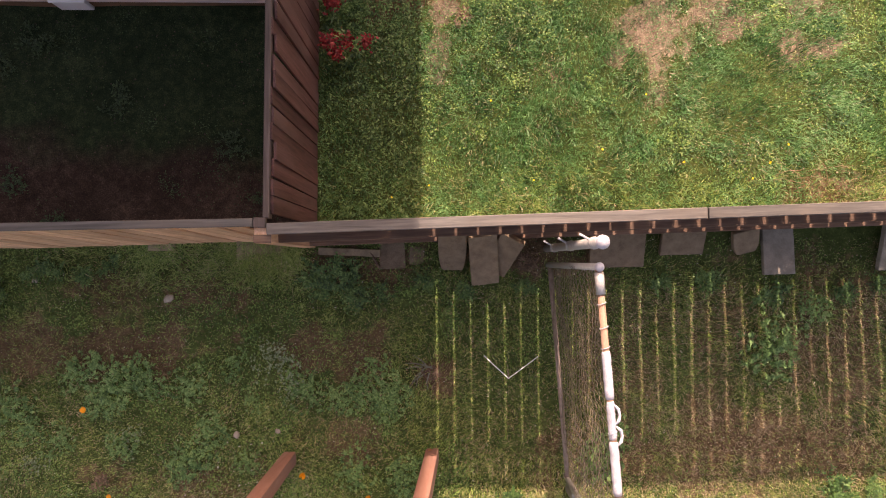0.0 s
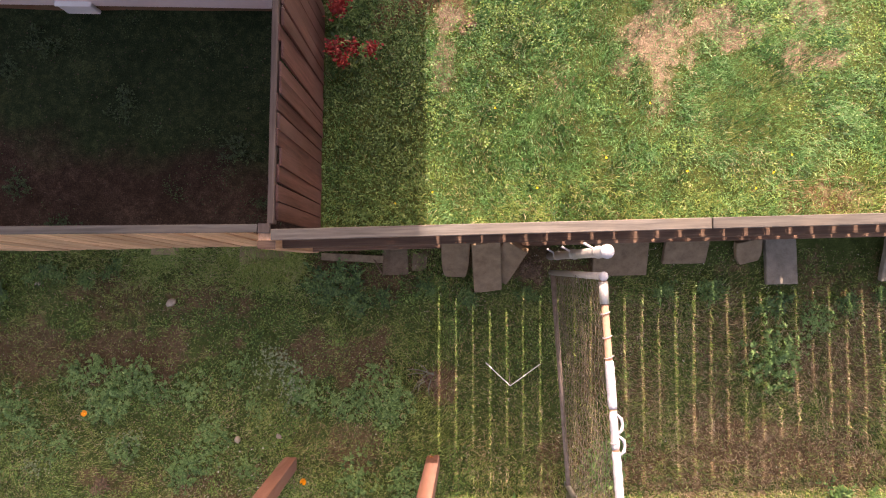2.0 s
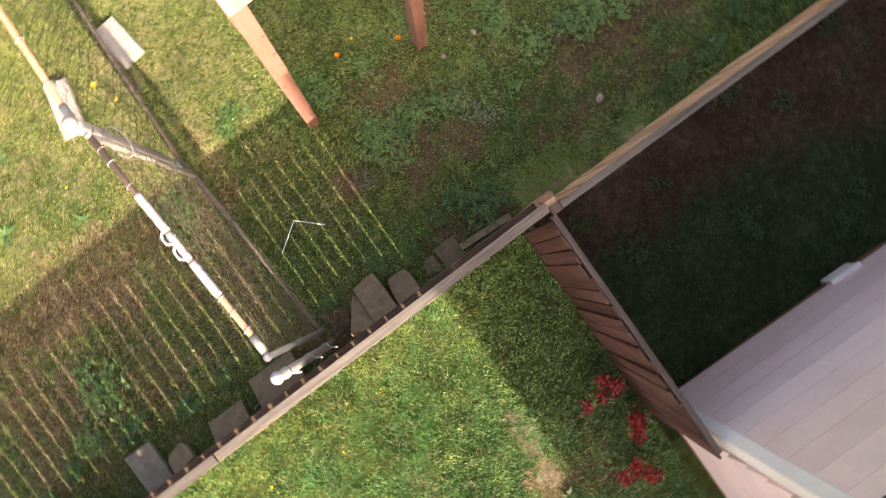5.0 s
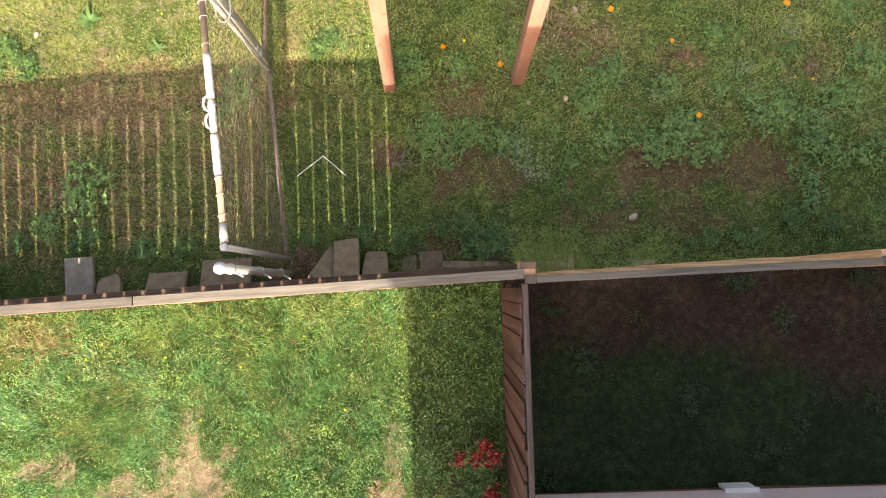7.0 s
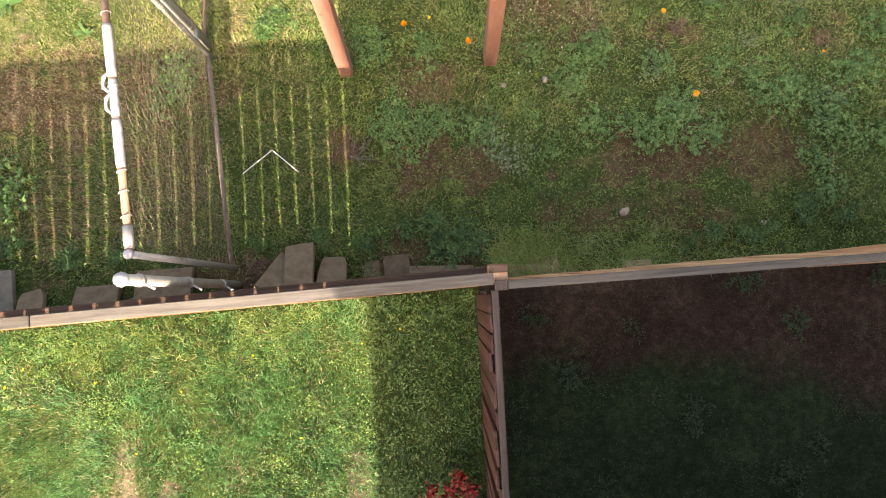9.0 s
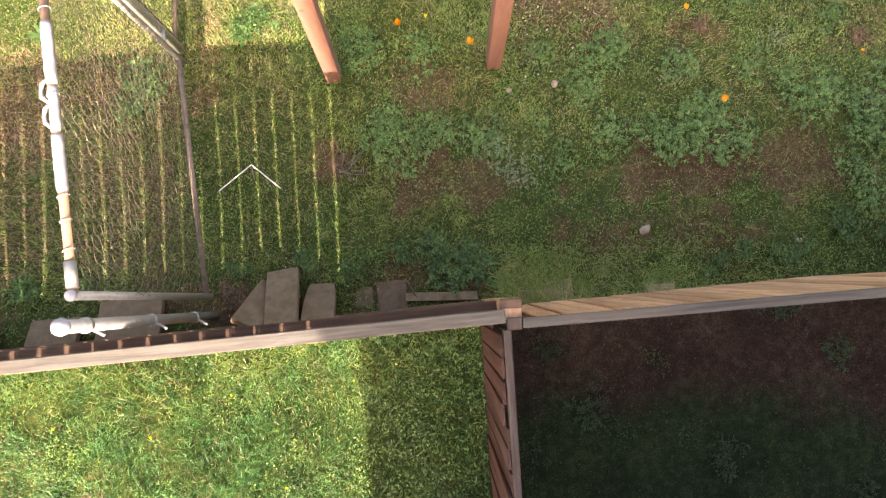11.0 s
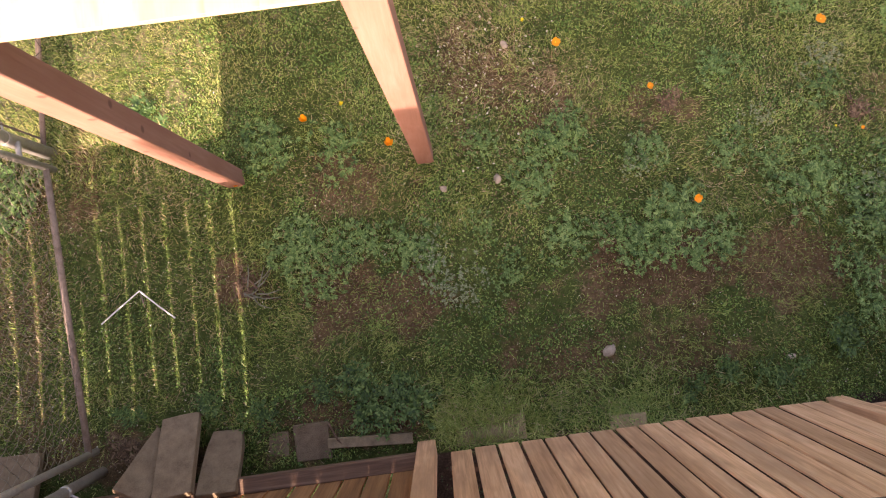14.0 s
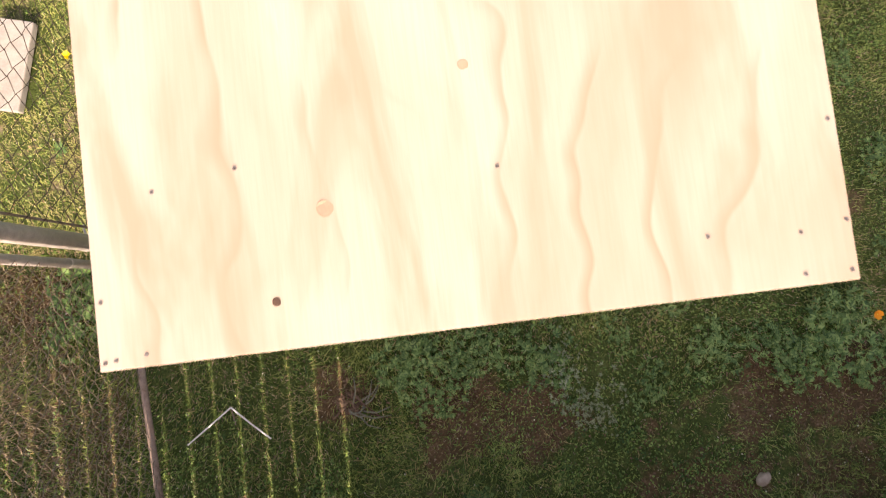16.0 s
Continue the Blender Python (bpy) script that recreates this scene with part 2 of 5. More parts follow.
M_STEPPING = plain("tan_stone", (0.21, 0.165, 0.09), (0.36, 0.285, 0.17), 12, 0.9, 0.0, 0.5, 0.01)
M_SIDING = plain("painted_siding", (0.70, 0.56, 0.545), (0.80, 0.655, 0.635), 4, 0.55, 0.0, 0.08, random=0.16)
M_TRIM = plain("white_trim", (0.76, 0.75, 0.74), (0.84, 0.83, 0.82), 6, 0.5, 0.0, 0.08)
M_FOUNDATION = plain("brown_foundation", (0.16, 0.085, 0.05), (0.30, 0.17, 0.10), 9, 0.9, 0.0, 0.5, 0.01)
M_ROOF = plain("roof_shingle", (0.05, 0.05, 0.05), (0.11, 0.105, 0.10), 20, 0.9, 0.0, 0.6, 0.01)
M_DRYWOOD = plain("dry_stalk", (0.14, 0.10, 0.062), (0.30, 0.225, 0.14), 20, 0.8)
M_WITHERED = plain("withered_leaf", (0.10, 0.10, 0.07), (0.24, 0.24, 0.18), 20, 0.8)
M_STONE = plain("garden_stone", (0.22, 0.17, 0.13), (0.46, 0.38, 0.30), 30, 0.85, 0.0, 0.4)
M_ROD = plain("white_rod", (0.66, 0.64, 0.62), (0.82, 0.80, 0.78), 30, 0.5)
M_LAWN = leafy("lawn_blade", (0.009, 0.046, 0.010), (0.042, 0.176, 0.044), (0.170, 0.380, 0.140), (0.33, 0.34, 0.17), 0.025, patch=1.1, tuft=5.0, contrast=2.3, single=0.24, rough=0.45)
M_ROUGH = leafy("rough_grass_blade", (0.031, 0.076, 0.014), (0.140, 0.222, 0.041), (0.38, 0.45, 0.130), (0.44, 0.35, 0.155), 0.09, contrast=2.0, single=0.32, rough=0.45)
M_MEADOW = leafy("meadow_blade", (0.110, 0.178, 0.034), (0.310, 0.420, 0.098), (0.55, 0.63, 0.22), (0.54, 0.45, 0.24), 0.12, contrast=1.8, single=0.34, rough=0.45)
M_LONG = leafy("long_grass_blade", (0.06, 0.13, 0.025), (0.17, 0.28, 0.060), (0.36, 0.45, 0.15), (0.44, 0.40, 0.22), 0.10)
M_LONG_GREEN = leafy("long_green_blade", (0.07, 0.13, 0.03), (0.23, 0.34, 0.08), (0.45, 0.52, 0.18), (0.45, 0.40, 0.22), 0.12)
# Dry grass, with extra brightness of the sunlit corner put into its colour.
M_SUNLIT_DRY = leafy("sunlit_dry_blade", (0.13, 0.172, 0.036), (0.345, 0.385, 0.102), (0.57, 0.565, 0.215), (0.58, 0.48, 0.26), 0.16, single=0.32)
M_DRY = leafy("dry_blade", (0.15, 0.105, 0.062), (0.29, 0.22, 0.14), (0.47, 0.385, 0.275))
M_BLEACHED = leafy("bleached_blade", (0.22, 0.155, 0.088), (0.43, 0.315, 0.19), (0.62, 0.485, 0.32))
M_PALE = leafy("pale_petal", (0.42, 0.36, 0.27), (0.58, 0.52, 0.42), (0.72, 0.68, 0.58), through=0.15)
M_POPPY_PALE = leafy("pale_poppy_leaf", (0.10, 0.145, 0.072), (0.225, 0.285, 0.160), (0.38, 0.43, 0.27), rough=0.5)
M_CLOVER = leafy("small_weed_leaf", (0.027, 0.080, 0.015), (0.106, 0.220, 0.040), (0.29, 0.43, 0.11), rough=0.45, contrast=1.7, single=0.34)
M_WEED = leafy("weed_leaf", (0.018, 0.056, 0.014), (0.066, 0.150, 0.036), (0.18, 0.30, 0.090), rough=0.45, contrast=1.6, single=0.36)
M_POPPY_LEAF = leafy("poppy_leaf", (0.038, 0.100, 0.026), (0.118, 0.238, 0.064), (0.26, 0.40, 0.132), rough=0.5, contrast=1.7, single=0.36)
M_ROSETTE = leafy("broad_leaf", (0.04, 0.10, 0.03), (0.08, 0.18, 0.05), (0.15, 0.26, 0.09), rough=0.45)
M_DEAD = leafy("dead_leaf", (0.06, 0.032, 0.018), (0.15, 0.086, 0.046), (0.30, 0.20, 0.12), through=0.1)
# Next two: M_DEAD and M_WEED darkened, with the shade by the house painted in.
M_SHADED_LITTER = leafy("shaded_dead_leaf", (0.02, 0.012, 0.008), (0.05, 0.028, 0.018), (0.10, 0.06, 0.04), through=0.1)
M_SHADED_WEED = leafy("shaded_weed_leaf", (0.015, 0.035, 0.012), (0.035, 0.075, 0.024), (0.07, 0.13, 0.045), rough=0.5)
M_ORANGE = leafy("orange_petal", (0.78, 0.22, 0.008), (0.88, 0.33, 0.010), (0.92, 0.46, 0.018), through=0.25)
M_YELLOW = leafy("yellow_petal", (0.80, 0.60, 0.02), (0.88, 0.70, 0.03), (0.92, 0.78, 0.06), through=0.25)
M_RED = leafy("red_petal", (0.10, 0.007, 0.007), (0.20, 0.012, 0.011), (0.33, 0.028, 0.022), through=0.25)
M_STEM = leafy("green_stem", (0.05, 0.10, 0.03), (0.09, 0.16, 0.05), (0.14, 0.22, 0.08))


# ---- mesh helpers ----
def mesh_of(bm, name, material, smooth=False):
    me = bpy.data.meshes.new(name)
    bm.to_mesh(me)
    bm.free()
    me.materials.append(material)
    if smooth:
        me.polygons.foreach_set("use_smooth", [True] * len(me.polygons))
    return me


def part(name, bm, material, parent, label="", smooth=False):
    """One mesh object out of a bmesh, under a thing or a part."""
    ob = new(name, mesh_of(bm, name, material, smooth))
    ob.parent = parent
    return tagged(ob, label)


def piece(name, me, parent, m):
    """A piece that shares its mesh with others like it."""
    ob = new(name, me)
    ob.parent = parent
    ob.matrix_basis = m
    return ob


def thing(name, label, category, group="", at=(0, 0, 0), turn=0.0, kind=""):
    ob = new(name)
    ob.empty_display_size = 0.05
    ob.matrix_basis = pose(*at, 0, 0, turn)
    return tagged(ob, label, category, group, kind)


def box(lo, hi, bevel=0.0, segments=1):
    bm = bmesh.new()
    bmesh.ops.create_cube(bm, size=1.0)
    size = [b - a for a, b in zip(lo, hi)]
    mid = [(a + b) / 2 for a, b in zip(lo, hi)]
    bmesh.ops.transform(bm, matrix=Matrix.Translation(mid) @ Matrix.Diagonal((*size, 1)), verts=bm.verts)
    if bevel:
        bmesh.ops.bevel(bm, geom=list(bm.edges), offset=bevel, segments=segments, affect="EDGES", profile=0.5)
    return bm


def jitter(bm, amount, scale=6.0, seed=0.0):
    for v in bm.verts:
        v.co += noise.noise_vector(v.co * scale + Vector((seed, seed * 1.7, -seed))) * amount
    return bm


def tube(points, radius, sides=8, bm=None, cap=True):
    """A pipe along points; radius is a number or one for each point."""
    bm = bm or bmesh.new()
    pts = [Vector(p) for p in points]
    radii = radius if isinstance(radius, (list, tuple)) else [radius] * len(pts)
    rings, side = [], None
    for i, p in enumerate(pts):
        way = (pts[min(i + 1, len(pts) - 1)] - pts[max(i - 1, 0)]).normalized()
        if side is None:
            side = way.cross(Vector((0, 0, 1)) if abs(way.z) < 0.9 else Vector((1, 0, 0))).normalized()
        side = (side - way * side.dot(way)).normalized()
        up = way.cross(side)
        rings.append([bm.verts.new(p + (side * math.cos(a) + up * math.sin(a)) * radii[i]) for a in (2 * math.pi * k / sides for k in range(sides))])
    for a, b in zip(rings, rings[1:]):
        for k in range(sides):
            bm.faces.new((a[k], a[(k + 1) % sides], b[(k + 1) % sides], b[k]))
    if cap:
        bm.faces.new(rings[0][::-1])
        bm.faces.new(rings[-1])
    return bm


def ball(centre, radius, squash=1.0, bm=None, rough=0.0, seed=0.0, level=2):
    own = bm or bmesh.new()
    made = bmesh.ops.create_icosphere(own, subdivisions=level, radius=1.0)["verts"]
    for v in made:
        d = 1.0 + rough * noise.noise(v.co * 1.7 + Vector((seed, seed, seed)))
        v.co = Vector(centre) + Vector((v.co.x, v.co.y, v.co.z * squash)) * radius * d
    return own


def raw_mesh(name, verts, faces_flat, sides, material):
    """A mesh from numpy arrays: verts (n, 3), faces (m, sides)."""
    me = bpy.data.meshes.new(name)
    count = len(faces_flat)
    me.vertices.add(len(verts))
    me.vertices.foreach_set("co", verts.astype(np.float32).ravel())
    me.loops.add(count * sides)
    me.loops.foreach_set("vertex_index", faces_flat.astype(np.int32).ravel())
    me.polygons.add(count)
    me.polygons.foreach_set("loop_start", np.arange(0, count * sides, sides, dtype=np.int32))
    me.update(calc_edges=True)
    me.materials.append(material)
    return me


# ---- the lie of the land ----
RNG = np.random.default_rng(7)


def fence_line(x):
    """The same line for arrays."""
    return np.where(x < 1.15, -0.161 + 0.043 * (x - 0.215), -0.162 + 0.025 * (x - 1.15))


def fence_y(x):
    """The middle line of the wooden fence."""
    return -0.161 + 0.043 * (x - 0.215) if x < 1.15 else -0.162 + 0.025 * (x - 1.15)


# patches of bare ground: x, y, half width, half depth, strength
EARTH = [(0.86, 0.78, 0.36, 0.20, 0.85), (2.60, 0.78, 0.50, 0.16, 0.95), (3.40, 0.80, 0.34, 0.22, 0.85), (2.0, 1.95, 0.28, 0.25, 0.6),
         (0.75, 1.50, 0.30, 0.18, 0.6), (1.66, 2.16, 0.30, 0.36, 0.62), (1.55, 1.78, 0.14, 0.12, 0.6), (0.08, 0.98, 0.14, 0.12, 0.9), (-0.72, 1.55, 0.22, 0.35, 0.35), (-2.5, 1.56, 1.2, 0.28, 0.74),
         (1.95, 0.32, 0.40, 0.18, 0.6), (2.75, 0.35, 0.35, 0.20, 0.6), (-1.4, 1.0, 0.3, 0.8, 0.52), (-2.2, 0.7, 0.3, 0.7, 0.50),
         (3.9, 1.7, 0.25, 0.2, 0.45), (2.75, 1.85, 0.2, 0.15, 0.55), (-3.2, 0.8, 0.4, 0.8, 0.58), (-3.9, 1.2, 0.4, 0.7, 0.5), (0.35, -2.1, 0.35, 0.18, 0.8),
         (-0.75, 0.0, 0.5, 0.14, 0.8), (0.5, 0.08, 0.5, 0.16, 0.7), (-0.80, 1.75, 0.10, 0.3, 0.6), (-3.05, -0.48, 0.40, 0.18, 0.62)]
STRAW = [(-1.72, -1.92, 0.26, 0.24, 0.85), (-2.12, -1.98, 0.15, 0.15, 0.75), (-1.75, -1.36, 0.10, 0.22, 0.6), (-2.94, -1.69, 0.24, 0.11, 0.9),
         (-2.39, -1.88, 0.15, 0.12, 0.85), (-2.98, -2.15, 0.22, 0.16, 0.65), (0.10, -1.66, 0.09, 0.26, 0.55), (-3.40, -0.62, 0.34, 0.16, 0.45),
         (-1.38, -1.60, 0.10, 0.10, 0.7), (0.10, -2.00, 0.16, 0.10, 0.6), (-1.62, -2.9, 0.40, 0.40, 0.55), (-2.6, -2.8, 0.4, 0.25, 0.5), (-0.88, -1.52, 0.12, 0.14, 0.45),
         # The last two rows pale the ground to brighten the sunlit corner.
         (-1.0, 2.9, 0.3, 0.5, 0.45), (-2.0, 2.3, 0.5, 0.3, 0.35), (-1.25, 2.45, 0.2, 0.4, 0.4), (-2.6, 2.75, 1.3, 0.85, 0.40), (-0.5, 2.7, 0.8, 0.75, 0.40)]


def patches(x, y, table):
    out = np.zeros_like(x)
    uneven = 0.46 * np.sin(7.1 * x + 3.3 * y) * np.cos(5.7 * y - 4.1 * x) + 0.34 * np.sin(17 * x - 13 * y + 0.7) * np.cos(11 * y + 5 * x) + 0.24 * np.cos(29 * x + 23 * y) * np.sin(31 * y - 19 * x)
    for cx, cy, rx, ry, k in table:
        d = np.hypot((x - cx) / rx, (y - cy) / ry) + uneven
        out = np.maximum(out, k * np.clip(1.45 - 0.75 * d, 0, 1))
    return out


def shaded_strip(x, y):
    # The strip between fence and house that takes the darkened soil colours.
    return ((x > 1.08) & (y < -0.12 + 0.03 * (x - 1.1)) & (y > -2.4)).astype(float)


def wave(x, y):
    """Small rises and hollows of the ground."""
    return (0.014 * np.sin(1.9 * x + 0.7 * y) + 0.012 * np.sin(2.7 * y - 1.1 * x + 1.3) + 0.007 * np.sin(6.1 * x + 4.3 * y)
            + 0.006 * np.sin(7.3 * y - 3.9 * x + 0.4) - 0.012)


def build_ground():
    near_x, near_y = np.arange(-5.0, 6.001, 0.05), np.arange(-5.5, 5.001, 0.05)
    far = np.array([0.4, 1, 2, 4, 8, 16, 40, 100, 300, 900, 2500])
    xs = np.concatenate([near_x[0] - far[::-1], near_x, near_x[-1] + far])
    ys = np.concatenate([near_y[0] - far[::-1], near_y, near_y[-1] + far])
    gx, gy = np.meshgrid(xs, ys)
    fade = np.clip((7 - np.hypot(gx, gy)) / 2, 0, 1)
    verts = np.stack([gx, gy, wave(gx, gy) * fade], -1).reshape(-1, 3)
    w = len(xs)
    i = (np.arange(len(ys) - 1)[:, None] * w + np.arange(w - 1)[None]).ravel()
    me = raw_mesh("ground", verts, np.stack([i, i + 1, i + 1 + w, i + w], -1), 4, M_GROUND)
    me.polygons.foreach_set("use_smooth", [True] * len(me.polygons))
    zone = me.color_attributes.new("zone", "FLOAT_COLOR", "POINT")
    x, y = verts[:, 0], verts[:, 1]
    rgba = np.stack([patches(x, y, EARTH), patches(x, y, STRAW), shaded_strip(x, y), np.ones_like(x)], -1)
    zone.data.foreach_set("color", rgba.astype(np.float32).ravel())
    return tagged(new("ground", me), "mossy garden soil with bare earth and straw-dry patches", "ground", kind="structure")


build_ground()


# ---- wooden fence ----
PITCH, BOARD, CAP_Z = 0.138, 0.1205, 1.385


def picket_mesh(name, width, thick, low, high, material):
    bm = box((-width / 2, -thick / 2, low), (width / 2, thick / 2, high), 0.003)
    return mesh_of(bm, name, material)


def fence_run(name, label, x0, x1, boards_south, material, cap_joints, posts, cap=0.042, width=BOARD, cap_from=None, thick=0.018):
    """A run of the long fence between x0 and x1: cap, two rails, posts and boards."""
    f = thing(name, label, "fence", "wooden garden fences")
    tilt = math.degrees(math.atan2(fence_y(x1) - fence_y(x0), x1 - x0))
    ends = [cap_from or x0] + cap_joints + [x1]
    for a, b in zip(ends, ends[1:]):
        lift = random.uniform(-0.002, 0.004)
        bm = box((0.002, -cap, CAP_Z - 0.024), (b - a - 0.002, cap, CAP_Z), 0.004)
        ob = part("cap_rail", bm, M_FENCE_GREY, f, "weathered grey cap board")
        ob.matrix_basis = pose(a, fence_y(a), lift, 0, 0, tilt)
    for z, nm in ((CAP_Z - 0.195, "upper_rail"), (0.265, "lower_rail")):
        lo, hi, deep = (-0.011, 0.077, 0.042) if boards_south else (-0.022, 0.004, 0.088)
        bm = box((0, lo, z - deep), (x1 - x0, hi, z), 0.004)
        ob = part(nm, bm, M_FENCE_TAN if boards_south and material is M_FENCE_TAN else M_RAIL, f)
        ob.matrix_basis = pose(x0, fence_y(x0), 0, 0, 0, tilt)
    if boards_south:
        # Added board: keeps the sun from streaking the ground below the lower rail.
        bm = box((0, -0.0105, -0.04), (x1 - x0, 0.011, 0.2225), 0.003)
        ob = part("gravel_board", bm, M_RAIL, f, "added board that stops sun streaks under the fence")
        ob.matrix_basis = pose(x0, fence_y(x0), 0, 0, 0, tilt)
    for px in posts:
        bm = box((-0.053, -0.020, -0.05), (0.053, 0.082, CAP_Z - 0.04), 0.004)
        ob = part("post", bm, M_FENCE_TAN, f, "square timber post")
        ob.matrix_basis = pose(px, fence_y(px), 0, 0, 0, tilt)
    shift = -0.021 if boards_south else 0.015
    variants = [picket_mesh("board", width * s, thick, (0.045 if boards_south else 0.10) + random.uniform(-0.02, 0.02), CAP_Z - 0.026, material) for s in (1.0, 0.985, 1.025, 0.965)]
    count = int((x1 - x0) / PITCH)
    for i in range(count):
        x = x0 + (i + 0.5) * PITCH
        if any(abs(x - px) < 0.05 for px in posts) and not boards_south:
            continue
        me = variants[random.randrange(4)]
        out = 0.0 if boards_south else 0.048 + 0.015 * (x - 1.6)  # this run leans out at its foot
        piece("board", me, f, pose(x + random.uniform(-0.0035, 0.0035), fence_y(x) + shift + out + random.uniform(-0.002, 0.002), 0,
                                   math.degrees(math.atan(out / CAP_Z)) + random.uniform(-0.25, 0.25), random.uniform(-0.15, 0.15), tilt + random.uniform(-0.5, 0.5)))
    return f


fence_run("wooden_fence", "reddish-brown board fence with weathered cap, narrow gaps between boards", -6.392, 1.092, True, M_FENCE_RED, [-4.0, -1.545], [1.12, -3.7], 0.034)
fence_run("wooden_fence", "tan board fence with grey cap, boards facing the weedy garden", 1.245, 3.515, False, M_FENCE_TAN, [], [], 0.025, 0.1215, 1.168, 0.013)
fence_run("wooden_fence", "tan board fence panel with rails facing the garden", 3.64, 8.6, True, M_FENCE_TAN, [6.1], [3.58, 6.1], 0.025, 0.121)
corner = thing("fence_cap", "weathered cap board over the corner post", "fence", "wooden garden fences")
part("cap_board", box((1.094, fence_y(1.15) - 0.030, CAP_Z - 0.036), (1.166, fence_y(1.15) + 0.030, CAP_Z + 0.001), 0.004), M_SIDE_TOP, corner)
part("post_end", box((1.066, fence_y(1.12) + 0.0325, CAP_Z - 0.039), (1.174, fence_y(1.12) + 0.083, CAP_Z - 0.033), 0.002), M_RAIL, corner, "weathered end grain of the post")
part("cap_block", box((3.517, fence_y(3.6) - 0.028, CAP_Z - 0.036), (3.638, fence_y(3.6) + 0.030, CAP_Z + 0.002), 0.004), M_FENCE_GREY, corner)


def side_fence():
    f = thing("side_fence", "dark weathered board fence running to the house", "fence", "wooden garden fences")
    part("top_rail", box((1.074, -2.02, CAP_Z - 0.085), (1.112, -0.19, CAP_Z - 0.004), 0.004), M_SIDE_TOP, f, "grey top rail")
    part("lower_rail", box((1.074, -2.02, 0.22), (1.112, -0.19, 0.31), 0.004), M_SIDE_TOP, f)
    variants = [mesh_of(box((-0.009, -0.052 * s, 0.03), (0.009, 0.052 * s, CAP_Z - 0.012 - d), 0.003), "board", M_SIDE) for s, d in ((1.02, 0.0), (1.05, 0.022), (0.98, 0.010))]
    y = -0.27
    while y > -2.0:
        piece("board", variants[random.randrange(3)], f, pose(1.062 + random.uniform(-0.004, 0.003), y, 0, random.uniform(-0.5, 0.5), random.uniform(-0.4, 0.6), random.uniform(0.5, 3.5)))
        y -= 0.108


side_fence()


# ---- chain-link gate ----
def chain_mesh(length, low, high, pitch, wire):
    """Woven wire: flattened spirals, each hooked into the next, a little out of true."""
    bm = bmesh.new()
    rows = int((high - low) / pitch)
    for k in range(int(length / pitch) + 1):
        sag = random.uniform(-0.008, 0.008)
        pts = []
        for r in range(rows + 1):
            side = 0.5 if (r + k) % 2 else -0.5
            z = low + r * (high - low) / rows
            bulge = 0.012 * math.sin(k * 0.31 + r * 0.17) + 0.008 * math.sin(r * 0.43 - k * 0.12)
            pts.append((min(max(k * pitch + side * pitch * 1.06, 0.0), length), 0.006 * (1 if r % 2 else -1) + bulge, z + sag * math.sin(math.pi * r / rows) + random.uniform(-0.003, 0.003)))
        tube(pts, wire, 4, bm, cap=False)
    return bm


def ring(centre, axis, radius, thick=0.004, sides=5, turns=14):
    axis = Vector(axis).normalized()
    a = axis.orthogonal().normalized()
    b = axis.cross(a)
    pts = [Vector(centre) + (a * math.cos(t) + b * math.sin(t)) * radius for t in (2 * math.pi * i / turns for i in range(turns + 1))]
    return tube(pts, thick, sides)


